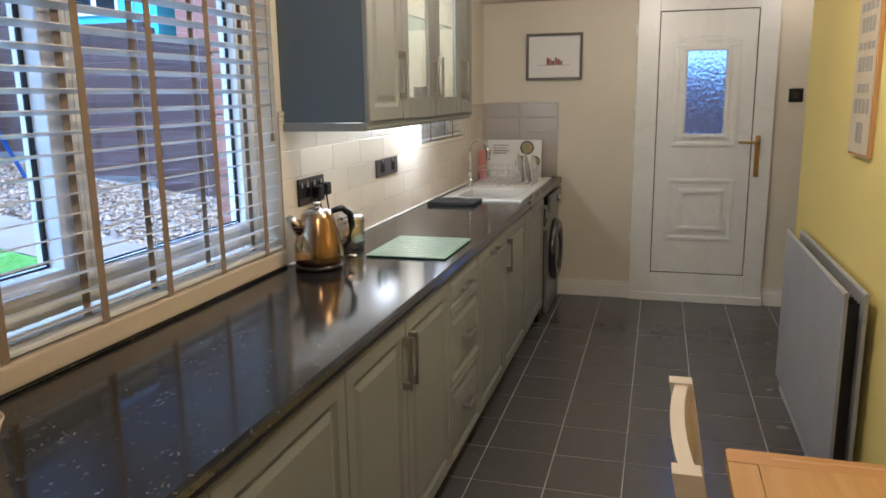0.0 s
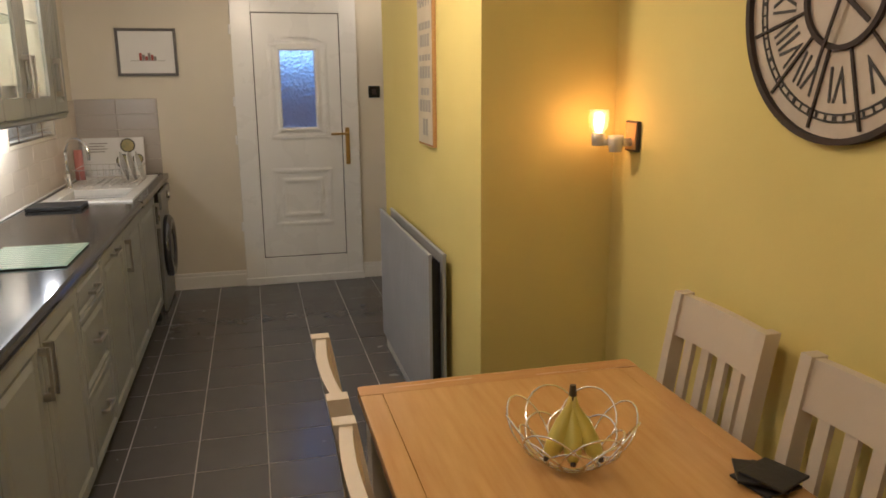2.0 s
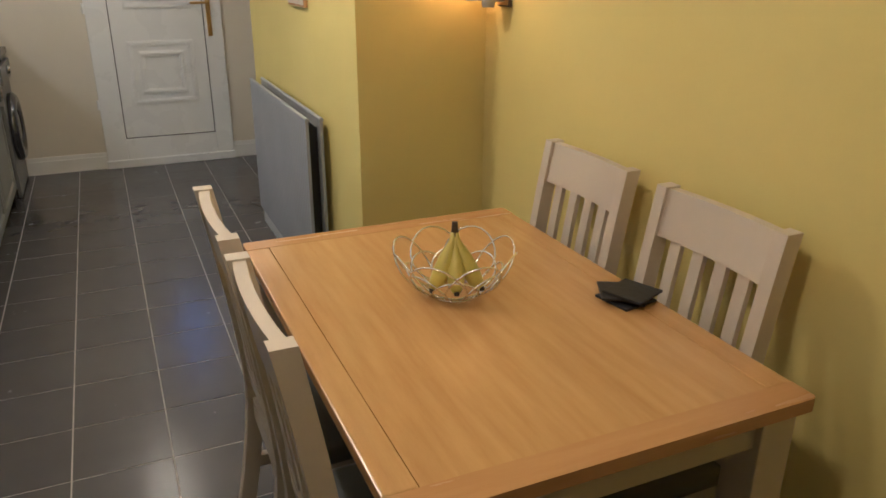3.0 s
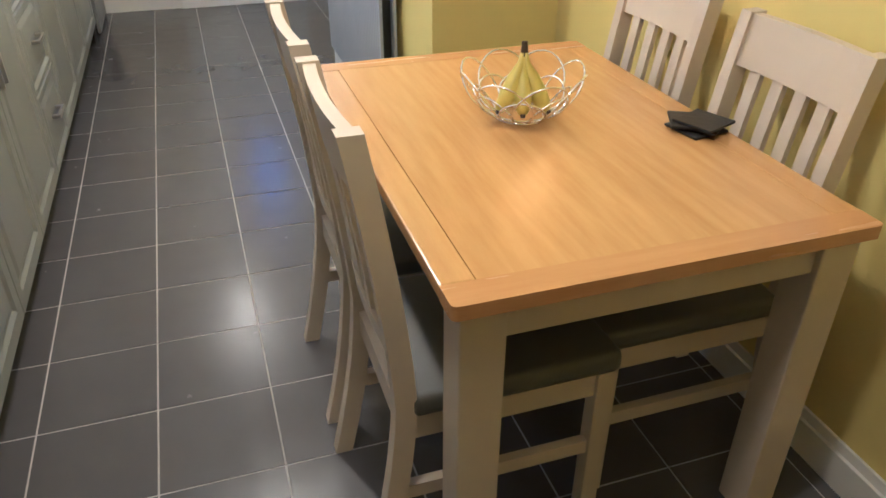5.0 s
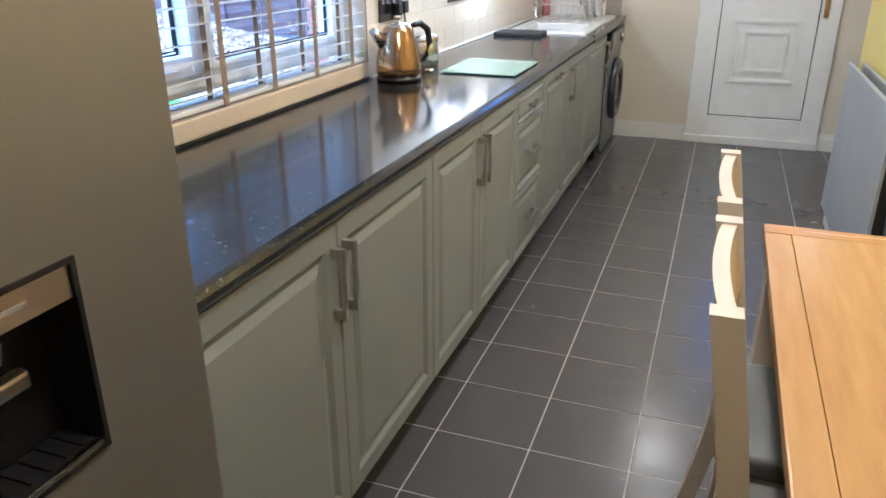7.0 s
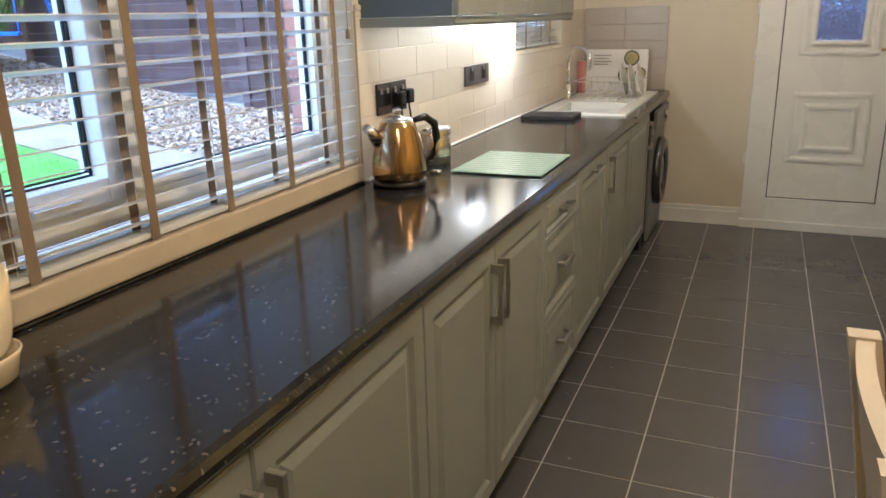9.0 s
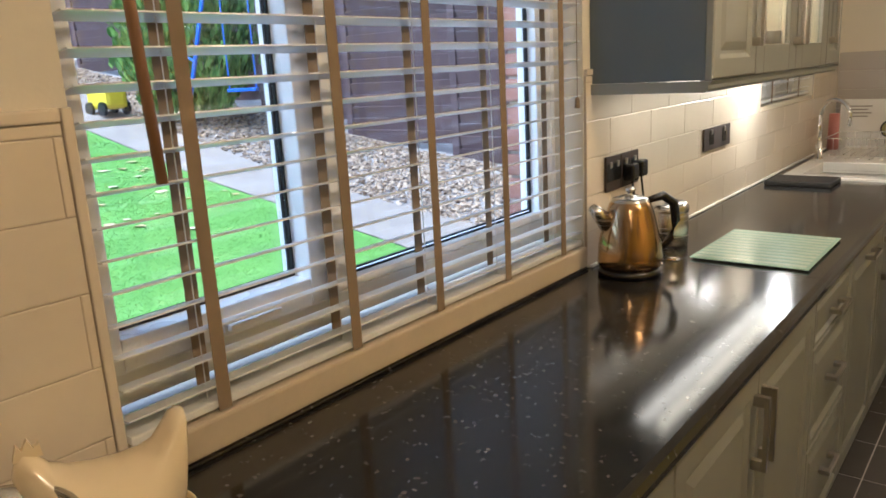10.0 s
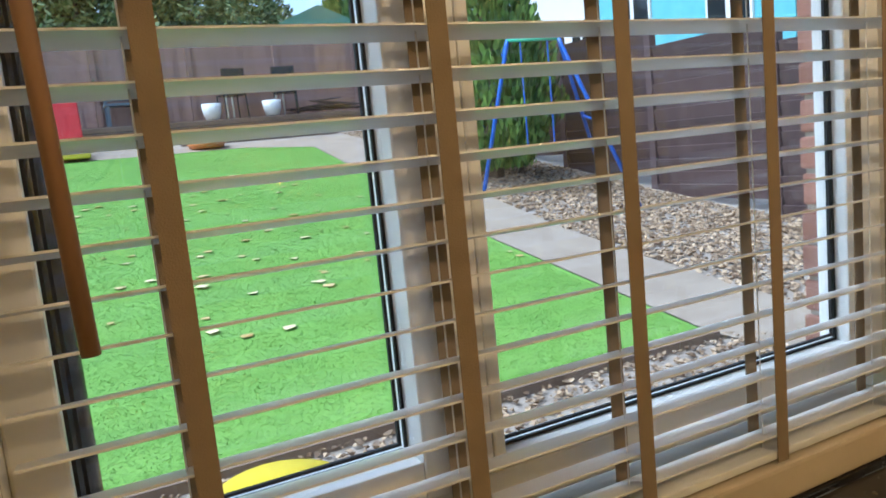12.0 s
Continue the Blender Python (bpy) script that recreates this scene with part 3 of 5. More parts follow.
G = (0.45, 1.033, 1.625, 2.09, 2.60, 3.08, 3.64, 4.27, 4.95)
base_unit(G[0], G[2], [("door", G[0], G[1], BOT, TOP, G[1] - 0.028, 0.742, True), ("door", G[1], G[2], BOT, TOP, G[1] + 0.028, 0.742, True)], "grey painted double base cabinet with raised panel doors")
base_unit(G[2], G[4], [("door", G[2], G[3], BOT, TOP, G[3] - 0.028, 0.742, True), ("door", G[3], G[4], BOT, TOP, G[3] + 0.028, 0.742, True)], "grey painted double base cabinet with raised panel doors")
ym = (G[4] + G[5]) / 2
base_unit(G[4], G[5], [("drawer", G[4], G[5], 0.742, TOP, ym, 0.80, False), ("drawer", G[4], G[5], 0.438, 0.742, ym, 0.60, False), ("drawer", G[4], G[5], BOT, 0.438, ym, 0.30, False)], "grey painted three-drawer base cabinet")
base_unit(G[5], G[6], [("door", G[5], G[6], BOT, TOP, (G[5] + G[6]) / 2, 0.835, False)], "grey painted appliance door with a horizontal handle")
base_unit(G[6], G[8], [("door", G[6], G[7], BOT, TOP, G[6] + 0.05, 0.742, True), ("door", G[7], G[8], BOT, TOP, G[8] - 0.05, 0.742, True)], "grey painted sink base cabinet with raised panel doors")
mono("end_panel", solid(-1.24, 4.955, 0.0, -0.685, 5.10, WT - 0.041), BLACK, "black filler panel beside the washing machine", "panel", "structure")


def washing_machine():
    w = thing("washing_machine", "black front-loading washing machine under the worktop", "washing machine", (-0.66, 5.43, 0))
    part("body", solid(-0.55, -0.295, 0.012, -0.022, 0.295, 0.86, bevel=0.008), BLACK, w)
    GRAPH = shader("graphite_enamel", (0.20, 0.20, 0.195), 0.35)
    part("front_panel", solid(-0.022, -0.295, 0.012, 0.0, 0.295, 0.738, bevel=0.006), GRAPH, w, "graphite grey front")
    part("control_panel", solid(0.0, -0.29, 0.74, 0.022, 0.29, 0.855, bevel=0.006), GRAPH, w)
    q = pose(0.0, 0, 0.43, 0, 90)
    bm = lathe(bmesh.new(), [(0.15, 0.0), (0.225, 0.0), (0.228, 0.03), (0.205, 0.05), (0.165, 0.05), (0.15, 0.03)], 40, q)
    door = part("door", bm, shader("dark_chrome_ring", (0.16, 0.16, 0.17), 0.18, 0.9), w, "dark chrome porthole ring", True)
    part("glass", lathe(bmesh.new(), [(0.0, 0.045), (0.08, 0.04), (0.15, 0.02), (0.15, 0.012), (0, 0.012)], 32, q), DARKGLASS, door, smooth=True)
    part("dial", lathe(bmesh.new(), [(0, 0.0), (0.03, 0.0), (0.028, 0.022), (0, 0.024)], 24, pose(0.022, 0.05, 0.80, 0, 90)), CHROME, w, smooth=True)
    for sy in (-0.22, 0.22):
        for sx in (-0.5, -0.05):
            part("foot", lathe(bmesh.new(), [(0, 0), (0.025, 0), (0.02, 0.014), (0, 0.014)], 14, pose(sx, sy, 0)), RUBBER, w)


washing_machine()


# ---- wall cabinets ----
def wall_cabinet():
    y0, y1, z0, z1, f = 2.50, 4.0, 1.455, 2.22, -0.935
    c = thing("wall_cabinet", "blue-grey wall cabinet with lit glass doors", "kitchen cabinet", (f, 0, 0))
    t = 0.018
    back = WX + 0.002 - f
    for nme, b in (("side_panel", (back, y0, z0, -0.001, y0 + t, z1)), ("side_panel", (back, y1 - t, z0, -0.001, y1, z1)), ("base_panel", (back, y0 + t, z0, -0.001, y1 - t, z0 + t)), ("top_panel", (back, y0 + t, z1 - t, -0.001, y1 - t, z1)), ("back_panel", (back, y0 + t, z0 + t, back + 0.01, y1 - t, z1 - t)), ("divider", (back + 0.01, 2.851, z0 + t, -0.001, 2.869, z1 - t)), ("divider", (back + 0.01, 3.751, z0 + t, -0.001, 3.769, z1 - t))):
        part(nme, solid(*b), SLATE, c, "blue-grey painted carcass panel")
    part("back_lining", solid(back + 0.011, 2.87, z0 + t, back + 0.015, 3.75, z1 - t), CREAM, c, "cream lining behind the glass")
    bm = bmesh.new()
    prof = [(-0.02, z0 - 0.03), (0.004, z0 - 0.03), (0.012, z0 - 0.022), (0.012, z0 - 0.012), (0.022, z0 - 0.001), (-0.02, z0 - 0.001)]
    slab(bm, prof, "y", y0 - 0.01, y1 + 0.005)
    box(bm, back, y0 - 0.01, z0 - 0.03, -0.02, y0 + 0.02, z0 - 0.001)
    part("light_pelmet", bm, SAGE, c, "moulded grey pelmet")
    for a, b, hy in ((y0, 2.86, 2.825), (3.76, y1, 3.80)):
        d = part("door", raised_front(bmesh.new(), a, b, z0, z1), SAGE, c, "solid raised panel door")
        part("handle", bar_handle(bmesh.new(), 0.02, hy, 1.625, 0.18), NICKEL, d, "satin nickel bar handle")
    for a, b, hy in ((2.86, 3.31, 3.275), (3.31, 3.76, 3.345)):
        bm = bmesh.new()
        fw = 0.085
        for q in ((a + 0.002, z0, a + fw, z1), (b - fw, z0, b - 0.002, z1), (a + fw, z0, b - fw, z0 + fw), (a + fw, z1 - fw, b - fw, z1)):
            box(bm, 0, q[0], q[1], 0.02, q[2], q[3], 0.004)
        d = part("glass_door", bm, SAGE, c, "glazed framed door")
        p = part("pane", solid(0.006, a + fw, z0 + fw, 0.010, b - fw, z1 - fw), PANE, d)
        p.visible_shadow = False
        part("handle", bar_handle(bmesh.new(), 0.02, hy, 1.625, 0.18), NICKEL, d, "satin nickel bar handle")
    part("side_lining", solid(back + 0.016, 3.746, z0 + t, -0.005, 3.750, z1 - t), CREAM, c)
    part("base_lining", solid(back + 0.016, 2.87, z0 + t + 0.001, -0.005, 3.745, z0 + t + 0.004), CREAM, c)
    part("shelf", solid(back + 0.016, 2.87, 1.87, -0.02, 3.745, 1.876), GREENGLASS, c, "clear glass shelf").visible_shadow = False
    part("light_strip", solid(-0.16, y0 + 0.1, z0 - 0.012, -0.13, y1 - 0.1, z0 - 0.001), LED, c, "warm led strip under the cabinet")
    for k in range(5):
        g = tagged(new("drinking_glass", finish("drinking_glass", lathe(bmesh.new(), [(0, 0.004), (0.024, 0.004), (0.03, 0.11), (0.032, 0.11), (0.026, 0), (0, 0)], 16), CLEAR, True)), "clear drinking glass inside the lit cabinet", "glass", "glasses in the cabinet")
        g.matrix_basis = pose(-1.08 + 0.04 * (k % 2), 2.96 + 0.17 * k, z0 + t + 0.0045)


wall_cabinet()


# ---- sink and draining things ----
def sink():
    s = thing("sink", "white composite inset sink with a drainer", "sink", (0, 0, WT))
    x0, x1, y0, y1 = -1.20, -0.70, 4.33, 5.60
    bx0, bx1, by0, by1, dz = -1.12, -0.77, 4.42, 4.86, -0.17
    bm = bmesh.new()
    for b in ((x0, y0, x1, by0), (x0, by0, bx0, by1), (bx1, by0, x1, by1), (x0, by1, x1, y1)):
        box(bm, b[0], b[1], -0.03, b[2], b[3], 0.012, 0.003)
    part("rim", bm, SINKW, s)
    bm = bmesh.new()
    for b in ((bx0 - 0.01, by0, bx0, by1), (bx1, by0, bx1 + 0.01, by1), (bx0 - 0.01, by0 - 0.01, bx1 + 0.01, by0), (bx0 - 0.01, by1, bx1 + 0.01, by1 + 0.01)):
        box(bm, b[0], b[1], dz, b[2], b[3], -0.031)
    box(bm, bx0 - 0.01, by0 - 0.01, dz - 0.01, bx1 + 0.01, by1 + 0.01, dz)
    part("basin", bm, SINKW, s)
    for k in range(7):
        part("drainer_rib", solid(-1.10 + 0.055 * k, 4.98, 0.013, -1.085 + 0.055 * k, 5.50, 0.019, bevel=0.002), SINKW, s)
    mono("worktop", solid(WX, 4.33, WT - 0.04, -1.20, 5.70, WT, bevel=0.002), GRANITE, "black speckled laminate worktop strip behind the sink", "worktop")
    t = thing("tap", "tall chrome swan-neck mixer tap", "tap", (-1.16, 4.92, WT + 0.013))
    bm = lathe(bmesh.new(), [(0, 0), (0.026, 0), (0.026, 0.012), (0.019, 0.02), (0.019, 0.10), (0, 0.10)], 20)
    part("base", bm, CHROME, t, smooth=True)
    pts = [(0, 0, 0.1), (0, 0, 0.24)] + [(0.08 - 0.08 * math.cos(a), -0.06 + 0.06 * math.cos(a), 0.24 + 0.08 * math.sin(a)) for a in np.linspace(0, math.pi * 0.95, 14)]
    pts += [(pts[-1][0], pts[-1][1], 0.19)]
    part("spout", tube(bmesh.new(), pts, 0.011, 12), CHROME, t, smooth=True)
    part("lever", tube(bmesh.new(), [(0, -0.015, 0.06), (0, -0.07, 0.085)], 0.007, 10), CHROME, t, smooth=True)
    r = thing("dish_rack", "chrome wire dish drainer with a few dishes", "dish rack", (-0.95, 5.20, WT + 0.019))
    for z, e in ((0.005, 0.0), (0.10, 0.02)):
        q = [(-0.18 - e, -0.17 - e, z), (0.18 + e, -0.17 - e, z), (0.18 + e, 0.17 + e, z), (-0.18 - e, 0.17 + e, z)]
        part("rail", tube(bmesh.new(), q, 0.003, 6, True), CHROME, r)
    for k in range(9):
        u = -0.16 + 0.04 * k
        part("wire", tube(bmesh.new(), [(u, -0.19, 0.10), (u, -0.17, 0.005), (u, 0.17, 0.005), (u, 0.19, 0.10)], 0.0018, 5), CHROME, r)
    for k in range(3):
        p = tagged(new("plate", finish("plate", lathe(bmesh.new(), [(0, 0), (0.06, 0), (0.1, 0.014), (0.1, 0.017), (0.06, 0.004), (0, 0.004)], 28), SINKW, True)), "white side plate standing in the drainer", "plate", "plates")
        p.matrix_basis = pose(-0.88 + 0.05 * k, 5.2, WT + 0.118, 0, 78)
    c = thing("chopping_board", "wide cream board printed with three round food pictures", "board", (-1.0, 5.66, WT), rz=0)
    part("board", solid(-0.21, -0.012, 0.0, 0.21, 0.008, 0.285, bevel=0.004, m=pose(0, 0, 0, -8)), PAPER, c)
    for u, w, rr in ((0.10, 0.225, 0.05), (0.065, 0.11, 0.05), (0.165, 0.125, 0.036)):
        bm = lathe(bmesh.new(), [(0, 0), (rr, 0), (rr, 0.003), (rr * 0.8, 0.004), (0, 0.002)], 24, pose(0, 0, 0, -8) @ pose(u, -0.0125, w, 90))
        d = part("printed_bowl", bm, shader("print_ochre", (0.42, 0.33, 0.12), 0.6, second=(0.2, 0.22, 0.1), scale=40), c, "printed round food picture")
        part("ring", lathe(bmesh.new(), [(rr * 0.86, 0.0), (rr * 1.04, 0), (rr * 1.04, 0.005), (rr * 0.86, 0.005)], 24, pose(0, 0, 0, -8) @ pose(u, -0.0125, w, 90)), INK, d)
    for k in range(4):
        part("text_line", solid(-0.16, -0.0145, 0.24 - 0.02 * k, -0.04 - 0.02 * (k % 2), -0.0125, 0.246 - 0.02 * k, m=pose(0, 0, 0, -8)), GREYINK, c)
    mono("slate_board", solid(-1.21, 4.10, WT + 0.001, -0.93, 4.30, WT + 0.022, bevel=0.004), SLATEST, "dark slate board lying beside the sink", "board")
    bm = tube(bmesh.new(), [(-1.19, 5.42, WT + 0.013), (-1.19, 5.42, WT + 0.22)], 0.028, 14, radii=[0.032, 0.028])
    mono("bottle", bm, shader("pink_bottle_plastic", (0.55, 0.22, 0.20), 0.4), "pink washing-up bottle behind the sink", "bottle", smooth=True)


sink()


# ---- kettle side ----
def kettle():
    k = thing("kettle", "brushed steel kettle with a faceted body and black handle", "kettle", (-1.125, 2.475, WT))
    part("power_base", lathe(bmesh.new(), [(0, 0.002), (0.088, 0.002), (0.09, 0.012), (0.085, 0.024), (0, 0.024)], 32), BLACK, k, smooth=True)
    prof = [(0, 0.026), (0.084, 0.026), (0.090, 0.034), (0.090, 0.055), (0.084, 0.10), (0.073, 0.15), (0.062, 0.19), (0.057, 0.205), (0.052, 0.21)]
    bm = lathe(bmesh.new(), prof, 40)
    for v in bm.verts:
        r = Vector((v.co.x, v.co.y)).length
        if r > 0.03 and 0.04 < v.co.z < 0.2:
            a = math.atan2(v.co.y, v.co.x)
            s = 1 + 0.018 * math.cos(8 * a + 90 * v.co.z)
            v.co.x *= s
            v.co.y *= s
    # gold and brown put the room's warm reflections into the steel's colour
    part("body", bm, shader("steel_with_painted_reflections", (0.60, 0.43, 0.24), 0.16, 1.0, second=(0.34, 0.20, 0.08), scale=14, stretch=(1, 1, 0.2)), k, smooth=True)
    part("lid", lathe(bmesh.new(), [(0.052, 0.21), (0.048, 0.218), (0.03, 0.224), (0.008, 0.226), (0.008, 0.236), (0.016, 0.24), (0.014, 0.248), (0, 0.25)], 32), STEEL, k, smooth=True)
    part("spout", tube(bmesh.new(), [(-0.045, -0.045, 0.15), (-0.068, -0.068, 0.185), (-0.078, -0.078, 0.20)], 0.02, 12, radii=[0.028, 0.018, 0.013]), STEEL, k, smooth=True)
    a = [(0.03, 0.05, 0.205), (0.06, 0.085, 0.215), (0.08, 0.115, 0.19), (0.085, 0.12, 0.14), (0.075, 0.11, 0.09), (0.06, 0.085, 0.065)]
    part("handle", tube(bmesh.new(), a, 0.012, 10, radii=[0.009, 0.013, 0.014, 0.013, 0.011, 0.009]), BLACK, k, "curved black handle", True)
    part("switch", solid(0.085, 0.06, 0.03, 0.115, 0.085, 0.04, bevel=0.003), CHROME, k)
    c = thing("canister", "round steel storage canister with a lid", "canister", (-1.165, 2.85, WT))
    part("body", lathe(bmesh.new(), [(0, 0.001), (0.062, 0.001), (0.065, 0.006), (0.065, 0.11), (0.055, 0.125), (0, 0.125)], 32), STEEL, c, smooth=True)
    part("lid", lathe(bmesh.new(), [(0.066, 0.112), (0.067, 0.128), (0.055, 0.142), (0, 0.145)], 32), STEEL, c, smooth=True)
    mat = thing("glass_chopping_board", "pale green ribbed glass worktop saver", "board", (-0.87, 2.91, WT))
    part("plate", solid(-0.165, -0.21, 0.004, 0.165, 0.21, 0.009, bevel=0.002), shader("mint_glass_paint", (0.42, 0.62, 0.54), 0.12, second=(0.36, 0.56, 0.48), scale=5, stretch=(1, 9, 1), coat=0.6), mat)
    # ribs coloured paler than the plate to paint in the glass's white reflections
    RIB = shader("ribbed_glass_painted_glints", (0.62, 0.76, 0.70), 0.10, second=(0.46, 0.64, 0.57), scale=14, stretch=(1, 4, 1), coat=0.6)
    for k in range(11):
        part("rib", solid(-0.155, -0.196 + 0.037 * k, 0.0092, 0.155, -0.176 + 0.037 * k, 0.0105, bevel=0.0005), RIB, mat)
    for sx in (-0.14, 0.14):
        for sy in (-0.18, 0.18):
            part("foot", lathe(bmesh.new(), [(0, 0), (0.008, 0), (0.008, 0.0045), (0, 0.0045)], 10, pose(sx, sy, 0)), RUBBER, mat)


kettle()


def socket(y, z, w, h, label, plugs=0):
    s = thing("socket", label, "socket", (WX + 0.009, y, z))
    part("plate", solid(0, -w / 2, -h / 2, 0.008, w / 2, h / 2, bevel=0.002), IRON, s, "black nickel plate")
    for e in (-1, 1):
        part("insert", solid(0.0082, e * w / 4 - 0.024, -0.022, 0.010, e * w / 4 + 0.024, 0.03), BLACK, s)
        part("switch", solid(0.0082, e * w / 4 - 0.006, 0.018, 0.013, e * w / 4 + 0.006, 0.036, bevel=0.001), NICKEL, s)
    return s


socket(2.62, 1.187, 0.095, 0.105, "black nickel wall socket above the kettle")
socket(2.735, 1.187, 0.125, 0.105, "black nickel double wall socket with two plugs")
socket(3.55, 1.20, 0.30, 0.085, "wide black nickel double wall socket")
for y, z in ((2.70, 1.18), (2.765, 1.185)):
    p = thing("plug", "black three-pin plug with a hanging lead", "plug", (WX + 0.02, y, z), group="plugs")
    part("body", solid(0, -0.024, -0.026, 0.035, 0.024, 0.026, bevel=0.008), BLACK, p)
    part("lead", tube(bmesh.new(), [(0.02, 0, -0.02), (0.025, 0, -0.06), (0.03, 0.01, -0.14), (0.05, -0.03, -0.25)], 0.0035, 8), BLACK, p, smooth=True)


# ---- fridge ----
def fridge():
    f = thing("fridge_freezer", "tall grey metallic fridge freezer with a black water dispenser", "fridge", (-0.49, 0, 0))
    part("body", solid(-0.70, -0.555, 0.02, -0.065, 0.355, 1.78, bevel=0.004), GREYFRIDGE, f)
    dy0, dy1, dz0, dz1 = -0.03, 0.19, 0.935, 1.155
    bm = bmesh.new()
    y0, y1, z0, z1 = -0.10, 0.357, 0.05, 1.78
    frame_slab(bm, (y0, z0, y1, z1), (dy0, dz0, dy1, dz1), -0.06, 0.0)
    d = part("door", bm, GREYFRIDGE, f)
    part("door", solid(-0.06, -0.555, 0.05, 0, -0.106, 1.78, bevel=0.006), GREYFRIDGE, f)
    bm = bmesh.new()
    frame_slab(bm, (dy0, dz0, dy1, dz1), (dy0 + 0.006, dz0 + 0.006, dy1 - 0.006, dz1 - 0.006), -0.055, 0.003)
    disp = part("dispenser", bm, BLACK, d, "glossy black recessed dispenser")
    part("recess", solid(-0.058, dy0, dz0, -0.0555, dy1, dz1), BLACK, disp)
    part("control_strip", solid(-0.02, dy0 + 0.007, dz1 - 0.042, -0.001, dy1 - 0.007, dz1 - 0.008), NICKEL, disp, "silver control strip")
    part("lettering", solid(-0.001, 0.04, dz1 - 0.027, 0.0, 0.13, dz1 - 0.023), GREYINK, disp)
    part("paddle", solid(-0.045, 0.06, dz0 + 0.095, -0.028, 0.14, dz0 + 0.115, bevel=0.005), NICKEL, disp)
    part("nozzle", lathe(bmesh.new(), [(0, 0), (0.004, 0), (0.008, 0.02), (0, 0.02)], 10, pose(-0.03, 0.11, dz0 + 0.135)), NICKEL, disp)
    tray = solid(-0.054, dy0 + 0.008, dz0 + 0.007, -0.006, dy1 - 0.008, dz0 + 0.011)
    for k in range(9):
        box(tray, -0.052, dy0 + 0.018 + 0.022 * k, dz0 + 0.011, -0.008, dy0 + 0.026 + 0.022 * k, dz0 + 0.014)
    part("drip_tray", tray, BLACK, disp, "black slotted drip tray")
    part("tray_lip", solid(-0.0055, dy0 + 0.006, dz0 + 0.0062, 0.0, dy1 - 0.006, dz0 + 0.011), CHROME, disp, "thin chrome lip")
    for sy in (-0.5, 0.3):
        part("foot", lathe(bmesh.new(), [(0, 0), (0.025, 0), (0.02, 0.021), (0, 0.021)], 12, pose(-0.15, sy, 0)), RUBBER, f)
        part("foot", lathe(bmesh.new(), [(0, 0), (0.025, 0), (0.02, 0.021), (0, 0.021)], 12, pose(-0.62, sy, 0)), RUBBER, f)
    for y in (-0.13, -0.075):
        part("door_handle", solid(0.022, y - 0.009, 0.6, 0.038, y + 0.009, 1.5, bevel=0.005), STEEL, f)
        for z in (0.63, 1.47):
            part("handle_mount", solid(0.0, y - 0.007, z - 0.012, 0.0225, y + 0.007, z + 0.012), STEEL, f)


fridge()


# ---- hen and bowl ----
def hen():
    h = thing("ceramic_hen", "cream glazed ceramic hen sitting on an oval dish", "ornament", (-1.128, 0.945, WT), rz=-16)
    h.scale = (0.95, 0.95, 0.92)
    dish = lathe(bmesh.new(), [(0, 0.001), (0.074, 0.001), (0.090, 0.008), (0.099, 0.044), (0.103, 0.053), (0.101, 0.057), (0.098, 0.054), (0.096, 0.046), (0, 0.046)], 40)
    for v in dish.verts:
        v.co.x *= 0.74
    part("dish", dish, CERAMIC, h, smooth=True)
    bm = bmesh.new()
    n, prev = 20, None
    for y, zb, zt, w in ((-0.112, 0.165, 0.172, 0.004), (-0.107, 0.150, 0.186, 0.016), (-0.096, 0.115, 0.197, 0.025), (-0.083, 0.062, 0.192, 0.040), (-0.068, 0.046, 0.172, 0.056),
                         (-0.045, 0.045, 0.156, 0.072), (-0.015, 0.045, 0.148, 0.077), (0.015, 0.045, 0.146, 0.076), (0.042, 0.045, 0.150, 0.068), (0.060, 0.046, 0.160, 0.055),
                         (0.074, 0.050, 0.182, 0.042), (0.084, 0.070, 0.196, 0.036), (0.093, 0.125, 0.200, 0.031), (0.099, 0.165, 0.199, 0.022), (0.102, 0.190, 0.197, 0.006)):
        ring = []
        for i in range(n):
            a = 2 * math.pi * i / n
            c, q = math.cos(a), math.sin(a)
            q = math.copysign(abs(q) ** (0.35 if q < 0 else 1.0), q)
            ring.append(bm.verts.new((w * math.copysign(abs(c) ** 0.8, c), y, (zb + zt) / 2 + (zt - zb) / 2 * q)))
        if prev:
            for i in range(n):
                bm.faces.new((prev[i], prev[(i + 1) % n], ring[(i + 1) % n], ring[i]))
        else:
            bm.faces.new(ring[::-1])
        prev = ring
    bm.faces.new(prev)
    lid = part("lid", bm, CERAMIC, h, "hen-shaped lid with an upright tail", smooth=True)
    comb = slab(bmesh.new(), [(-0.108, 0.19), (-0.102, 0.212), (-0.096, 0.203), (-0.089, 0.216), (-0.083, 0.203), (-0.076, 0.208), (-0.074, 0.19)], "x", -0.005, 0.005)
    part("comb", comb, CERAMIC, lid)


hen()
b = thing("mixing_bowl", "polished steel bowl with a black handle on the worktop", "bowl", (-1.085, 0.765, WT))
part("bowl", lathe(bmesh.new(), [(0, 0.004), (0.09, 0.004), (0.104, 0.014), (0.106, 0.142), (0.109, 0.147), (0.112, 0.145), (0.110, 0.012), (0.095, 0), (0, 0)], 40), STEEL, b, smooth=True)
j = thing("canister", "dark glass jar with a steel lid beside the hen", "jar", (-1.19, 0.56, WT))
part("jar", lathe(bmesh.new(), [(0, 0.001), (0.05, 0.001), (0.053, 0.01), (0.053, 0.14), (0.04, 0.16), (0, 0.16)], 28), DARKGLASS, j, smooth=True)
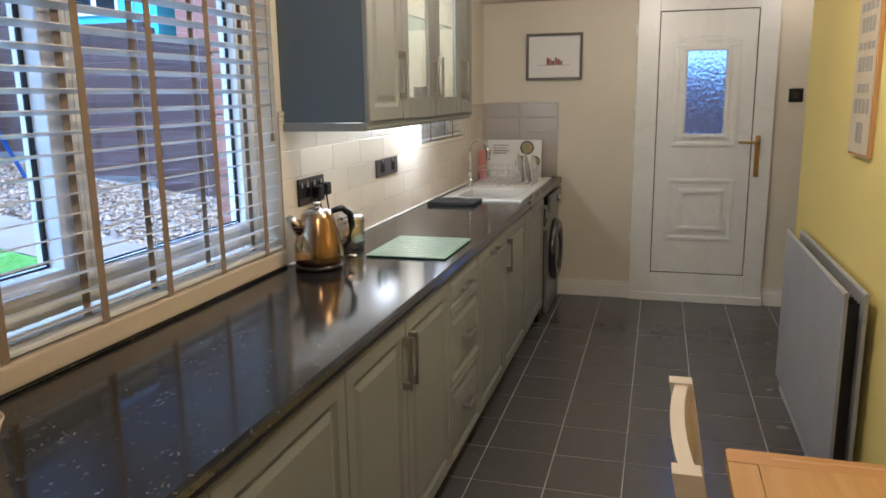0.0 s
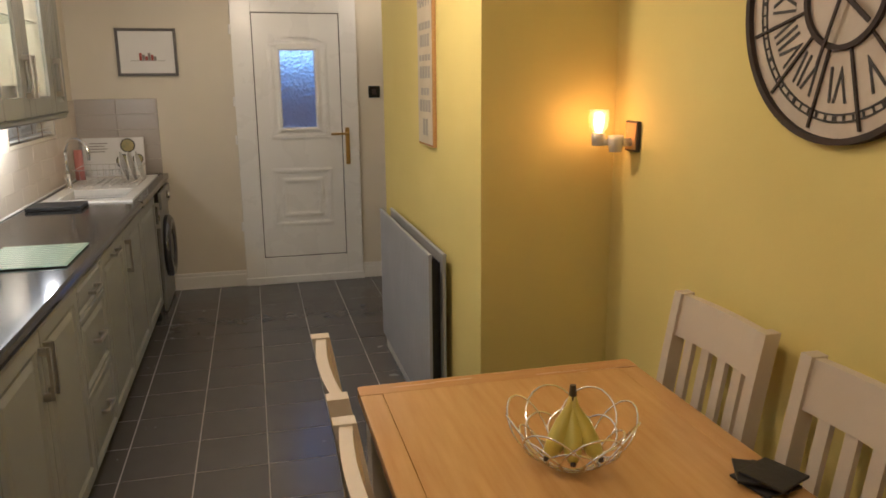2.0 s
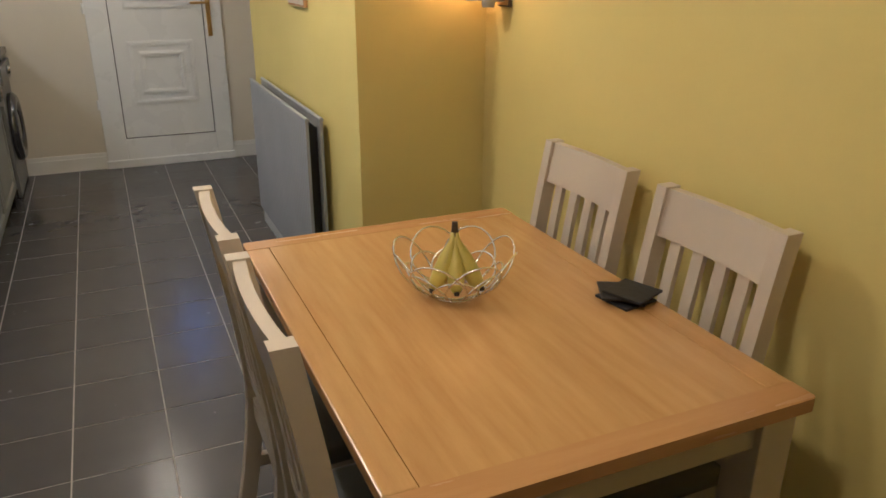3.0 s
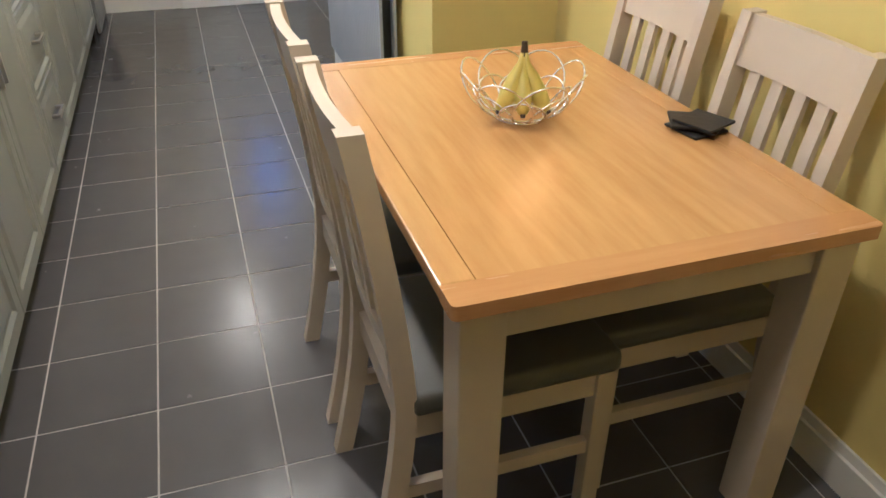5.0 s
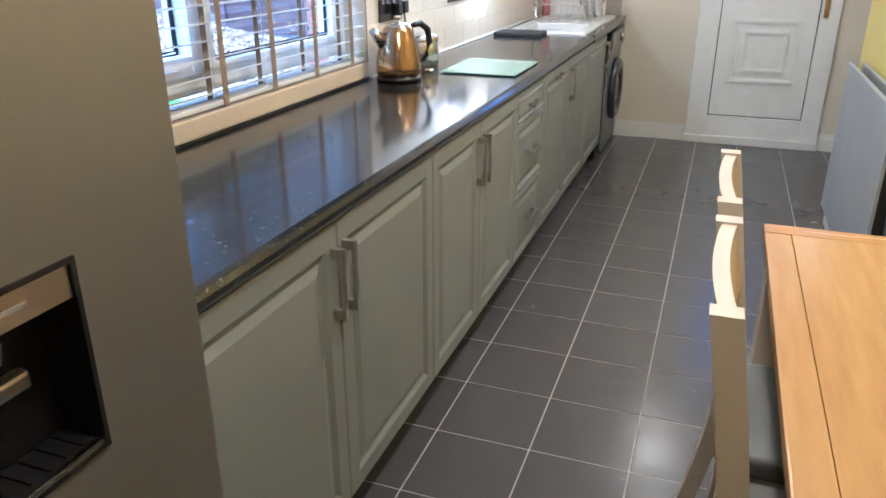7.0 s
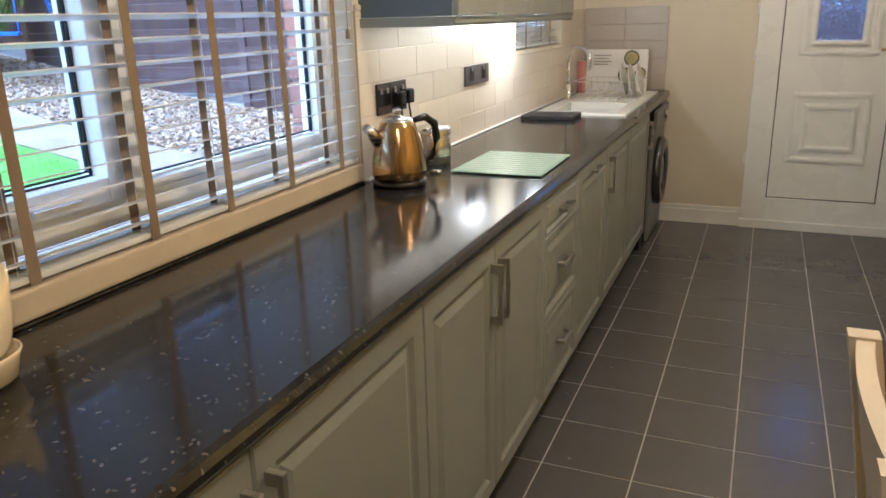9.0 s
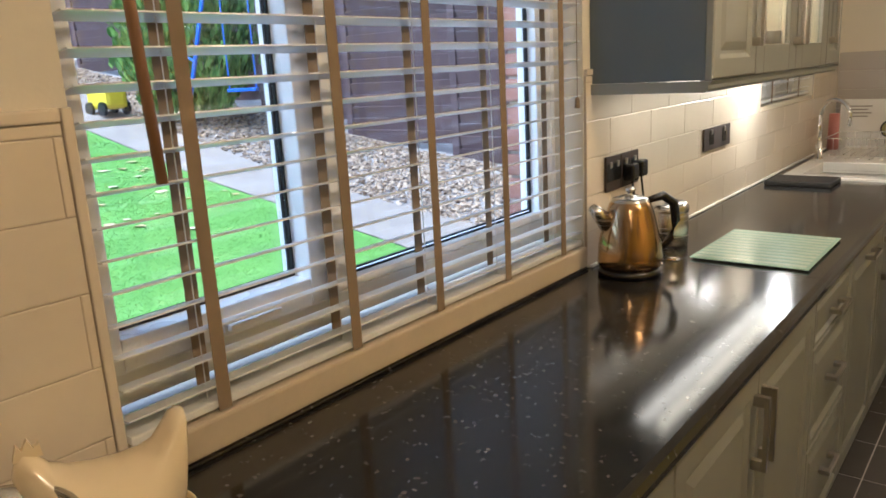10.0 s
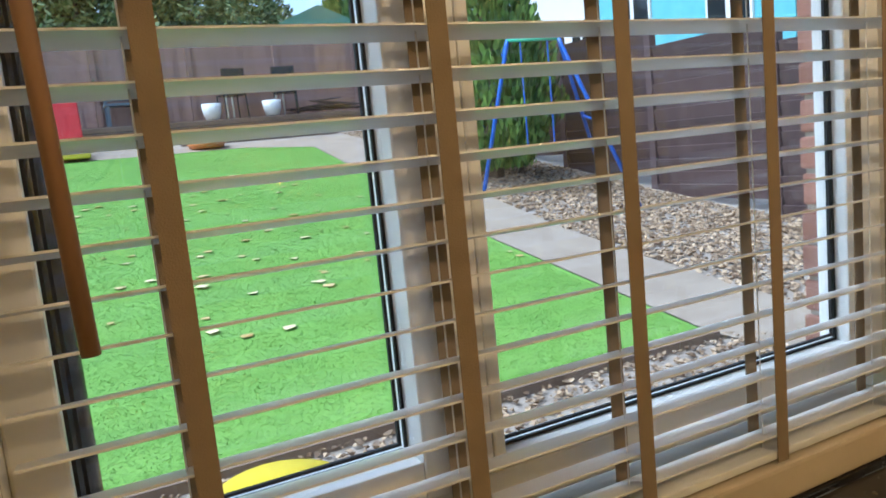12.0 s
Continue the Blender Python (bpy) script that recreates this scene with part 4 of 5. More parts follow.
part("lid", lathe(bmesh.new(), [(0.042, 0.161), (0.043, 0.185), (0.03, 0.19), (0, 0.19)], 28), STEEL, j, smooth=True)


# ---- table and chairs ----
def table():
    t = thing("dining_table", "oak-topped dining table with putty painted legs", "table")
    x0, x1, y0, y1, z = 0.235, 1.055, 0.445, 1.655, 0.77
    b = 0.062
    r = 0.012
    top = part("tabletop", solid(x0 + b, y0 + b, z - 0.028, x1 - b, y1 - b, z - 0.0005), OAK, t, "warm honey oak top")
    for a in ((x0, y0, x0 + b - 0.0007, y1), (x1 - b + 0.0007, y0, x1, y1)):
        part("border_board", solid(a[0], y0 + b + 0.0006, z - 0.028, a[2], y1 - b - 0.0006, z, bevel=0.004), OAK, top)
    for a in (y0, y1 - b + 0.0):
        bm = bmesh.new()
        south = a == y0
        ya, yb = a, a + b
        pts = []
        corners = [(x0 + r, ya + r, 180, 270), (x1 - r, ya + r, 270, 360)] if south else [(x1 - r, yb - r, 0, 90), (x0 + r, yb - r, 90, 180)]
        for cx, cy, d0, d1 in corners:
            pts += [(cx + r * math.cos(radians(d)), cy + r * math.sin(radians(d))) for d in np.linspace(d0, d1, 6)]
        pts += [(x1, yb), (x0, yb)] if south else [(x0, ya), (x1, ya)]
        lo = [bm.verts.new((u, v, z - 0.028)) for u, v in pts]
        hi = [bm.verts.new((u, v, z)) for u, v in pts]
        bm.faces.new(lo[::-1])
        bm.faces.new(hi)
        for i in range(len(pts)):
            k = (i + 1) % len(pts)
            bm.faces.new((lo[i], lo[k], hi[k], hi[i]))
        part("end_board", bm, OAKX, top)
    lw = 0.082
    for lx in (x0 + 0.02, x1 - 0.02 - lw):
        for ly in (y0 + 0.02, y1 - 0.02 - lw):
            part("leg", solid(lx, ly, 0, lx + lw, ly + lw, z - 0.029, bevel=0.004), PUTTY, t, "putty painted square leg")
    zz = z - 0.029
    for q in ((x0 + 0.035, y0 + 0.02 + lw, x0 + 0.058, y1 - 0.02 - lw), (x1 - 0.058, y0 + 0.02 + lw, x1 - 0.035, y1 - 0.02 - lw), (x0 + 0.02 + lw, y0 + 0.035, x1 - 0.02 - lw, y0 + 0.058), (x0 + 0.02 + lw, y1 - 0.058, x1 - 0.02 - lw, y1 - 0.035)):
        part("apron", solid(q[0], q[1], zz - 0.075, q[2], q[3], zz), PUTTY, t)


table()


def chair():
    """Faces +x; the origin is on the floor under the middle of the seat."""
    c = thing("dining_chair", "putty painted slat-back dining chair with a grey padded seat", "chair", group="chairs round the table")
    w, h = 0.198, 1.005
    def back_x(z):
        return -0.215 - 0.075 * ((z - 0.46) / 0.56) ** 1.4 if z > 0.46 else -0.215 - 0.07 * ((0.46 - z) / 0.46) ** 1.6
    zs = [0, 0.1, 0.2, 0.3, 0.4, 0.46, 0.55, 0.65, 0.75, 0.85, 0.95, h]
    for s in (-1, 1):
        bm = bmesh.new()
        front = [(back_x(z) + 0.020, z) for z in zs]
        rear = [(back_x(z) - 0.022, z) for z in zs[::-1]]
        slab(bm, front + rear, "y", s * w - (0.034 if s > 0 else 0), s * w + (0.034 if s < 0 else 0))
        part("back_post", bm, PUTTY, c)
        part("leg", solid(0.185, s * w - (0.04 if s > 0 else 0), 0, 0.225, s * w + (0.04 if s < 0 else 0), 0.425, bevel=0.003), PUTTY, c)
        ya, yb = sorted((s * (w - 0.009), s * (w - 0.03)))
        part("side_rail", solid(-0.20, ya, 0.365, 0.186, yb, 0.425), PUTTY, c)
        part("stretcher", solid(-0.225, ya, 0.20, 0.186, yb, 0.235), PUTTY, c)
    part("front_rail", solid(0.195, -w + 0.04, 0.365, 0.215, w - 0.04, 0.425), PUTTY, c)
    part("rear_rail", solid(-0.225, -w + 0.034, 0.365, -0.205, w - 0.034, 0.425), PUTTY, c)
    def bow(y):
        return 0.011 * (1 - (y / (w - 0.03)) ** 2)
    def curved(z0, z1, th, n=12):
        bm = bmesh.new()
        rows = []
        for i in range(n + 1):
            y = -(w - 0.034) + 2 * (w - 0.034) * i / n
            rows.append([bm.verts.new((back_x(z) - bow(y) + d, y, z)) for z, d in ((z0, -th / 2), (z0, th / 2), (z1, th / 2), (z1, -th / 2))])
        for a, b in zip(rows, rows[1:]):
            for k in range(4):
                bm.faces.new((a[k], a[(k + 1) % 4], b[(k + 1) % 4], b[k]))
        bm.faces.new(rows[0][::-1])
        bm.faces.new(rows[-1])
        return bm
    part("top_rail", curved(0.885, h - 0.004, 0.024), PUTTY, c)
    part("lower_rail", curved(0.545, 0.585, 0.022), PUTTY, c)
    for k in range(4):
        y = -0.108 + 0.072 * k
        bm = bmesh.new()
        f = [(back_x(z) - bow(y) + 0.007, z) for z in (0.586, 0.68, 0.78, 0.884)]
        r = [(back_x(z) - bow(y) - 0.007, z) for z in (0.884, 0.78, 0.68, 0.586)]
        slab(bm, f + r, "y", y - 0.017, y + 0.017)
        part("slat", bm, PUTTY, c)
    bm = solid(-0.205, -w - 0.004, 0.426, 0.235, w + 0.004, 0.478, bevel=0.016)
    part("seat", bm, PAD, c, "grey leatherette padded seat", True)
    return c


first = chair()
first.matrix_basis = pose(0.413, 1.25, 0)
copy_thing(first, pose(0.413, 0.78, 0))
copy_thing(first, pose(0.87, 1.352, 0, 0, 0, 180))
copy_thing(first, pose(0.87, 0.838, 0, 0, 0, 180))


def fruit_bowl():
    b = thing("wire_fruit_bowl", "chrome wire fruit bowl of overlapping loops", "bowl", (0.637, 1.122, 0.77))
    b.scale = (1.08, 1.08, 1.04)
    for n, r0, z0, r1, z1, k in ((8, 0.055, 0.012, 0.135, 0.115, 0.062), (8, 0.05, 0.008, 0.105, 0.07, 0.048)):
        for i in range(n):
            a0 = 2 * math.pi * (i + (0.5 if k < 0.05 else 0)) / n
            pts = []
            for j in range(22):
                a = 2 * math.pi * j / 22
                s = 0.5 - 0.5 * math.cos(a)
                rr, zz, tt = r0 + (r1 - r0) * s, z0 + (z1 - z0) * s ** 1.3, k * math.sin(a)
                pts.append((rr * math.cos(a0) - tt * math.sin(a0), rr * math.sin(a0) + tt * math.cos(a0), zz))
            part("loop", tube(bmesh.new(), pts, 0.0024, 6, True), CHROME, b, smooth=True)
    part("base_ring", tube(bmesh.new(), [(0.055 * math.cos(a), 0.055 * math.sin(a), 0.004) for a in np.linspace(0, 2 * math.pi, 24, False)], 0.003, 6, True), CHROME, b, smooth=True)
    for k, (rz, lean, s) in enumerate(((205, 0, 0.92), (250, 8, 0.86), (300, 16, 0.92))):
        pts = [Vector((0.004, 0, 0.155)), Vector((0.008, 0, 0.13)), Vector((0.028, 0, 0.095)), Vector((0.05, 0, 0.06)), Vector((0.068, 0, 0.036)), Vector((0.084, 0, 0.026))]
        m = pose(0.637, 1.122, 0.782, 0, 0, rz)
        f = thing("banana", "ripe yellow banana in the wire bowl", "banana", group="bananas")
        f.matrix_basis = m
        part("skin", tube(bmesh.new(), [p * s for p in pts], 0.016, 8, radii=[0.006, 0.009, 0.019, 0.022, 0.019, 0.009]), BANANA, f, smooth=True)
        part("stalk", tube(bmesh.new(), [(0.004, 0, 0.153 * s), (0.001, 0, 0.182 * s)], 0.006, 7), BTIP, f)
        part("tip", tube(bmesh.new(), [pts[-1] * s, pts[-1] * s + Vector((0.002, 0, -0.008))], 0.006, 7), BTIP, f)


fruit_bowl()
for k, (dx, dy, rz) in enumerate(((0, 0, 10), (0.012, 0.004, 38), (-0.006, 0.012, 62), (0.01, -0.01, 22))):
    ob = mono("coaster", solid(-0.05, -0.05, 0, 0.05, 0.05, 0.006, bevel=0.002), SLATEST, "square black slate coaster in a loose stack", "coaster", group="coasters")
    ob.matrix_basis = pose(0.99 + dx, 0.93 + dy, 0.7705 + 0.0065 * k, 0, 0, rz)


# ---- walls: radiator, sign, picture, clock, lamp, switches ----
def radiator():
    r = thing("radiator", "silver-grey double panel radiator on the yellow wall", "radiator")
    y0, y1, z0, z1 = 2.545, 3.71, 0.215, 0.915
    for x, n in ((0.648, "front_panel"), (0.706, "rear_panel")):
        bm, rows = bmesh.new(), []
        seg = 150
        for k in range(seg + 1):
            y = y0 + (y1 - y0) * k / seg
            d = 0.0018 if k % 4 in (1, 2) and 2 < k < seg - 2 else 0.0
            rows.append([bm.verts.new(p) for p in ((x, y, z0), (x - d, y, z0 + 0.03), (x - d, y, z1 - 0.03), (x, y, z1), (x + 0.012, y, z1), (x + 0.012, y, z0))])
        for a, b in zip(rows, rows[1:]):
            for k in range(6):
                bm.faces.new((a[k], a[(k + 1) % 6], b[(k + 1) % 6], b[k]))
        bm.faces.new(rows[0][::-1])
        bm.faces.new(rows[-1])
        tube(bm, [(x + 0.006, y0 - 0.004, z1 - 0.004), (x + 0.006, y1 + 0.004, z1 - 0.004)], 0.009, 8)
        part(n, bm, RADM, r)
    bm, rows = bmesh.new(), []
    for k in range(121):
        y, x = y0 + 0.02 + (y1 - y0 - 0.04) * k / 120, 0.664 if k % 4 < 2 else 0.703
        rows.append((bm.verts.new((x, y, z0 + 0.05)), bm.verts.new((x, y, z1 - 0.04))))
    for a, b in zip(rows, rows[1:]):
        bm.faces.new((a[0], b[0], b[1], a[1]))
    # fins in black, so the gap's shade is in their colour
    part("convector_fin", bm, RUBBER, r, "convector fins coloured black as the shade between the panels")
    for y in (y0 + 0.15, y1 - 0.15):
        part("bracket", solid(0.7185, y - 0.02, 0.3, JX, y + 0.02, 0.8), WHITE, r)


radiator()


def text(body, size, m, material, parent, name="lettering"):
    cu = bpy.data.curves.new(name, "FONT")
    cu.body, cu.size, cu.align_x, cu.align_y, cu.extrude = body, size, "CENTER", "CENTER", 0.0006
    ob = new(name, cu)
    dg = bpy.context.evaluated_depsgraph_get()
    me = bpy.data.meshes.new_from_object(ob.evaluated_get(dg))
    bpy.data.objects.remove(ob)
    me.transform(m)
    me.materials.clear()
    me.materials.append(material)
    ob = new(name, me)
    ob.parent = parent
    return ob


FADED = shader("faded_print_ink", (0.34, 0.31, 0.27), 0.7)
s = thing("wall_sign", "tall cream wooden sign with printed lines of lettering", "sign", (JX, 2.92, 1.72))
part("board", solid(-0.016, -0.14, -0.40, -0.001, 0.14, 0.40, bevel=0.002), OAKX, s)
part("print", solid(-0.0185, -0.13, -0.39, -0.0165, 0.13, 0.39), shader("aged_cream_sign_paint", (0.56, 0.49, 0.36), 0.7, second=(0.48, 0.41, 0.29), scale=9), s)
rot = pose(0, 0, 0, 90, 0, -90)
text("HAPPY", 0.075, pose(-0.0195, 0, 0.20) @ rot, FADED, s)
for z, hgt, wdt in ((0.32, 0.05, 0.2), (0.10, 0.03, 0.22), (0.04, 0.05, 0.18), (-0.03, 0.025, 0.22), (-0.09, 0.05, 0.2), (-0.17, 0.03, 0.16), (-0.23, 0.05, 0.21), (-0.32, 0.07, 0.1)):
    n = max(2, int(wdt / 0.045))
    for k in range(n):
        y = -wdt / 2 + wdt * k / n
        part("text_bar", solid(-0.0198, y, z - hgt / 2, -0.0188, y + wdt / n * 0.72, z + hgt / 2), FADED, s)

p = thing("framed_picture", "grey framed print of a small red building on white", "picture", (-0.717, NY, 1.818))
bm = bmesh.new()
for b in ((-0.21, -0.17, -0.19, 0.17), (0.19, -0.17, 0.21, 0.17), (-0.19, -0.17, 0.19, -0.15), (-0.19, 0.15, 0.19, 0.17)):
    box(bm, b[0], -0.022, b[1], b[2], -0.001, b[3], 0.002)
part("frame", bm, shader("grey_frame_paint", (0.13, 0.12, 0.11), 0.5), p, "dark grey frame")
part("print", solid(-0.19, -0.010, -0.15, 0.19, -0.006, 0.15), PAPER, p)
part("horizon_line", solid(-0.12, -0.0112, -0.062, 0.12, -0.0102, -0.059), GREYINK, p)
for k in range(6):
    part("printed_house", solid(-0.055 + 0.02 * k, -0.0114, -0.058, -0.037 + 0.02 * k, -0.0102, -0.005 - 0.012 * (k % 3)), REDINK if k % 2 == 0 else GREYINK, p)
sw = thing("switch", "black square wall switch beside the back door", "switch", (0.96, NY, 1.515))
part("plate", solid(-0.046, -0.01, -0.046, 0.046, -0.001, 0.046, bevel=0.003), BLACK, sw)
part("rocker", solid(-0.018, -0.014, -0.022, 0.018, -0.0102, 0.022, bevel=0.002), IRON, sw)
kc = thing("side_unit", "dark grey unit with a black top in the recess", "cabinet", (1.35, NY - 0.32, 0))
part("body", solid(-0.22, -0.28, 0.0, 0.6, 0.30, 0.86, bevel=0.003), SLATE, kc)
part("top", solid(-0.24, -0.3, 0.861, 0.62, 0.31, 0.90, bevel=0.003), GRANITE, kc)


def clock():
    K = 0.32 / 0.405
    c = thing("wall_clock", "large round aged clock with roman numerals and iron rim", "clock", (EX, 1.107, 1.767))
    q = pose(0, 0, 0, 0, -90)
    R = 0.385
    part("face", lathe(bmesh.new(), [(0, 0.002), (R, 0.002), (R, 0.012), (0, 0.012)], 64, q), FACE, c, smooth=False)
    def ring(r0, r1, h0, h1):
        return lathe(bmesh.new(), [(r0, h0), (r1, h0), (r1, h1), (r0, h1), (r0, h0)], 64, q)
    part("rim", ring(R, R + 0.018, 0.0, 0.026), IRON, c, "dark rusty iron rim")
    part("inner_ring", ring(0.135, 0.15, 0.0125, 0.022), IRON, c)
    part("track_ring", ring(0.318, 0.323, 0.0125, 0.015), INK, c)
    part("track_ring", ring(0.338, 0.343, 0.0125, 0.015), INK, c)
    turn = pose(0, 0, 0, 90, 0, -90)
    names = ["XII", "I", "II", "III", "IIII", "V", "VI", "VII", "VIII", "IX", "X", "XI"]
    for k, nme in enumerate(names):
        a = radians(30 * k)
        place = pose(-0.0135, 0, 0) @ turn @ pose(0, 0, 0, 0, 0, -30 * k) @ pose(0, 0.235, 0) @ Matrix.Diagonal((0.75, 1.25, 1, 1))
        text(nme, 0.115, place, INK, c, "numeral")
        spoke = turn @ pose(0, 0, 0, 0, 0, -30 * k - 15)
        part("spoke", solid(-0.004, 0.15, 0.0125, 0.004, R - 0.012, 0.018, m=spoke), IRON, c)
    for k in range(60):
        part("minute_mark", solid(-0.003 if k % 5 else -0.006, 0.324, 0.0125, 0.003 if k % 5 else 0.006, 0.337, 0.0148, m=turn @ pose(0, 0, 0, 0, 0, -6 * k)), INK, c)
    for L, wd, ang in ((0.13, 0.014, 128), (0.2, 0.01, 200)):
        part("hand", solid(-wd / 2, -0.03, 0.024, wd / 2, L, 0.027, m=turn @ pose(0, 0, 0, 0, 0, -ang)), IRON, c)
    c.scale = (1, K, K)
    part("hub", lathe(bmesh.new(), [(0, 0.012), (0.016, 0.012), (0.012, 0.032), (0, 0.034)], 16, q), IRON, c)


clock()


def wall_light():
    w = thing("wall_light", "two-armed pipe wall light with one glowing glass bulb", "wall lamp", (EX, 2.005, 1.408))
    part("back_plate", solid(-0.014, -0.042, -0.05, -0.001, 0.042, 0.05, bevel=0.003), IRON, w)
    # added tan layer: the plate's lit front against its dark sides, as colour
    part("lit_plate_front", solid(-0.0165, -0.036, -0.044, -0.0142, 0.036, 0.044), OAKX, w, "front of the plate, coloured tan as lit")
    arm = shader("cream_pipe_paint", (0.78, 0.72, 0.62), 0.35)
    part("arm", tube(bmesh.new(), [(-0.013, 0, -0.02), (-0.07, 0, -0.02), (-0.07, 0.0, -0.05)], 0.014, 12), arm, w, smooth=True)
    part("cross_pipe", tube(bmesh.new(), [(-0.07, 0.005, -0.02), (-0.118, 0.03, -0.02)], 0.011, 12), arm, w, smooth=True)
    part("cup", lathe(bmesh.new(), [(0, -0.03), (0.02, -0.03), (0.024, 0.0), (0.022, 0.012), (0, 0.012)], 18, pose(-0.118, 0.03, 0.0)), arm, w, smooth=True)
    part("cup", lathe(bmesh.new(), [(0, -0.04), (0.02, -0.04), (0.026, 0.0), (0.026, 0.014), (0.02, 0.0)], 18, pose(-0.07, 0.0, -0.01)), arm, w, smooth=True)
    g = part("glass_shade", lathe(bmesh.new(), [(0.018, 0.012), (0.03, 0.03), (0.034, 0.06), (0.031, 0.088), (0.0295, 0.088), (0.0325, 0.06), (0.0285, 0.03), (0.0165, 0.013)], 22, pose(-0.118, 0.03, 0.0)), CLEAR, w, "clear glass jar shade", True)
    g.visible_shadow = False
    bl = part("bulb", lathe(bmesh.new(), [(0, 0.012), (0.009, 0.014), (0.017, 0.045), (0.014, 0.07), (0, 0.08)], 16, pose(-0.118, 0.03, 0.0)), BULB, w, "glowing amber bulb", True)
    bl.visible_shadow = False


wall_light()
# the fixture at (0.0, 0.3) is added to go with the dining fill
for x, y in ((0.0, 2.3), (-0.02, 4.7), (0.0, 0.3), (0.95, 5.45)):
    d = thing("ceiling_light", "round warm ceiling light", "ceiling lamp", (x, y, CZ), group="ceiling lights")
    part("rim", lathe(bmesh.new(), [(0.07, -0.03), (0.085, -0.03), (0.09, -0.001), (0.07, -0.001)], 28), CHROME, d, smooth=True)
    part("diffuser", lathe(bmesh.new(), [(0, -0.04), (0.05, -0.035), (0.069, -0.02), (0.069, -0.005)], 28), LED, d, smooth=True)


# ---- garden ----
def gz(x):
    d = min(max(-x - 1.4, 0.0), 14.0)
    return 0.12 * d + 0.045 * max(d - 5.0, 0.0)


def sheet(name, poly, lift, material, label, category, kind="structure", thick=0.0):
    bm = bmesh.new()
    bm.faces.new([bm.verts.new((x, y, 0)) for x, y in poly])
    bmesh.ops.bisect_plane(bm, geom=bm.verts[:] + bm.edges[:] + bm.faces[:], plane_co=(-6.4, 0, 0), plane_no=(1, 0, 0))
    for v in bm.verts:
        v.co.z = gz(v.co.x) + lift
    return mono(name, bm, material, label, category, kind)


bm = bmesh.new()
g = [[bm.verts.new((x, y, gz(x) - 0.02)) for y in (-300, 300)] for x in (-1.54, -6.4, -15.4, -400)]
for a, b in zip(g, g[1:]):
    bm.faces.new((a[0], b[0], b[1], a[1]))
mono("ground", bm, GRAVEL, "brown gravel and earth ground of the garden", "ground", "structure")
bm = bmesh.new()
g = [[bm.verts.new((x, y, -0.3)) for y in (-300, 300)] for x in (-1.54, 400)]
bm.faces.new((g[0][0], g[0][1], g[1][1], g[1][0]))
mono("ground_front", bm, CONC, "plain ground round the house", "ground", "structure")
lawn = [(-3.62, -4.0), (-3.62, 4.45), (-6.66, 4.72), (-13.0, 5.25), (-13.6, 4.2), (-13.8, -4.0)]
sheet("lawn", lawn, 0.0, GRASS, "bright green mown lawn with a few fallen leaves", "lawn")
sheet("path", [(-2.9, 4.75), (-3.62, 4.46), (-6.66, 4.73), (-13.0, 5.26), (-13.6, 4.21), (-13.8, -4.0), (-14.6, -4.0), (-14.6, 6.5), (-7.97, 5.65), (-5.0, 5.35), (-2.9, 5.3)], 0.004, CONC, "pale concrete garden path", "path")


def scatter(name, n, area, size, material, label, category, lift=0.0, seed=1, flat=0.6, keep=None):
    rng = random.Random(seed)
    verts, faces = [], []
    ico = [(0, 0, 1), (0.9, 0, 0.2), (-0.45, 0.8, 0.25), (-0.5, -0.75, 0.15), (0, 0, -1)]
    tri = [(0, 1, 2), (0, 2, 3), (0, 3, 1), (4, 2, 1), (4, 3, 2), (4, 1, 3)]
    while len(verts) < n * 5:
        x, y = rng.uniform(area[0], area[1]), rng.uniform(area[2], area[3])
        if keep and not keep(x, y):
            continue
        s = size * rng.uniform(0.5, 1.3)
        q = Euler((rng.uniform(0, 6), rng.uniform(0, 6), rng.uniform(0, 6))).to_matrix()
        k = len(verts)
        for v in ico:
            w = q @ Vector(v) * s
            verts.append((x + w.x, y + w.y, gz(x) + lift + w.z * flat))
        faces += [tuple(k + i for i in f) for f in tri]
    me = bpy.data.meshes.new(name)
    me.from_pydata(verts, [], faces)
    me.materials.append(material)
    return tagged(new(name, me), label, category, kind="stuff")


def island(m, dark, light):
    n, l = m.node_tree.nodes, m.node_tree.links
    geo, ramp = n.new("ShaderNodeNewGeometry"), n.new("ShaderNodeValToRGB")
    ramp.color_ramp.elements[0].color, ramp.color_ramp.elements[1].color = (*dark, 1), (*light, 1)
    l.new(geo.outputs["Random Per Island"], ramp.inputs[0])
    l.new(ramp.outputs[0], n["Principled BSDF"].inputs["Base Color"])
    return m


island(PEBBLE, (0.11, 0.06, 0.03), (0.52, 0.37, 0.23))
island(BLADE, (0.13, 0.29, 0.035), (0.20, 0.38, 0.06))
island(LEAF, (0.05, 0.11, 0.02), (0.20, 0.32, 0.06))
island(LEAF2, (0.05, 0.10, 0.025), (0.30, 0.34, 0.14))
scatter("gravel", 9000, (-10.5, -3.0, 5.3, 7.55), 0.028, PEBBLE, "mixed brown and cream gravel", "gravel", keep=lambda x, y: y > 5.38 + 0.09 * (-x - 5))
scatter("gravel", 4500, (-3.6, -1.7, 0.8, 4.7), 0.022, PEBBLE, "mixed gravel strip beneath the window", "gravel", seed=2)
scatter("gravel", 2500, (-14.5, -10.5, 6.3, 7.5), 0.035, PEBBLE, "mixed gravel at the foot of the conifer", "gravel", seed=5)
LEAFY = island(shader("fallen_leaf", (0.5, 0.3, 0.1), 0.8), (0.45, 0.28, 0.08), (0.70, 0.58, 0.32))
scatter("fallen_leaves", 150, (-11.5, -5, 0.3, 4.6), 0.062, LEAFY, "yellow fallen leaves on the lawn", "leaves", 0.012, 3, 0.1)


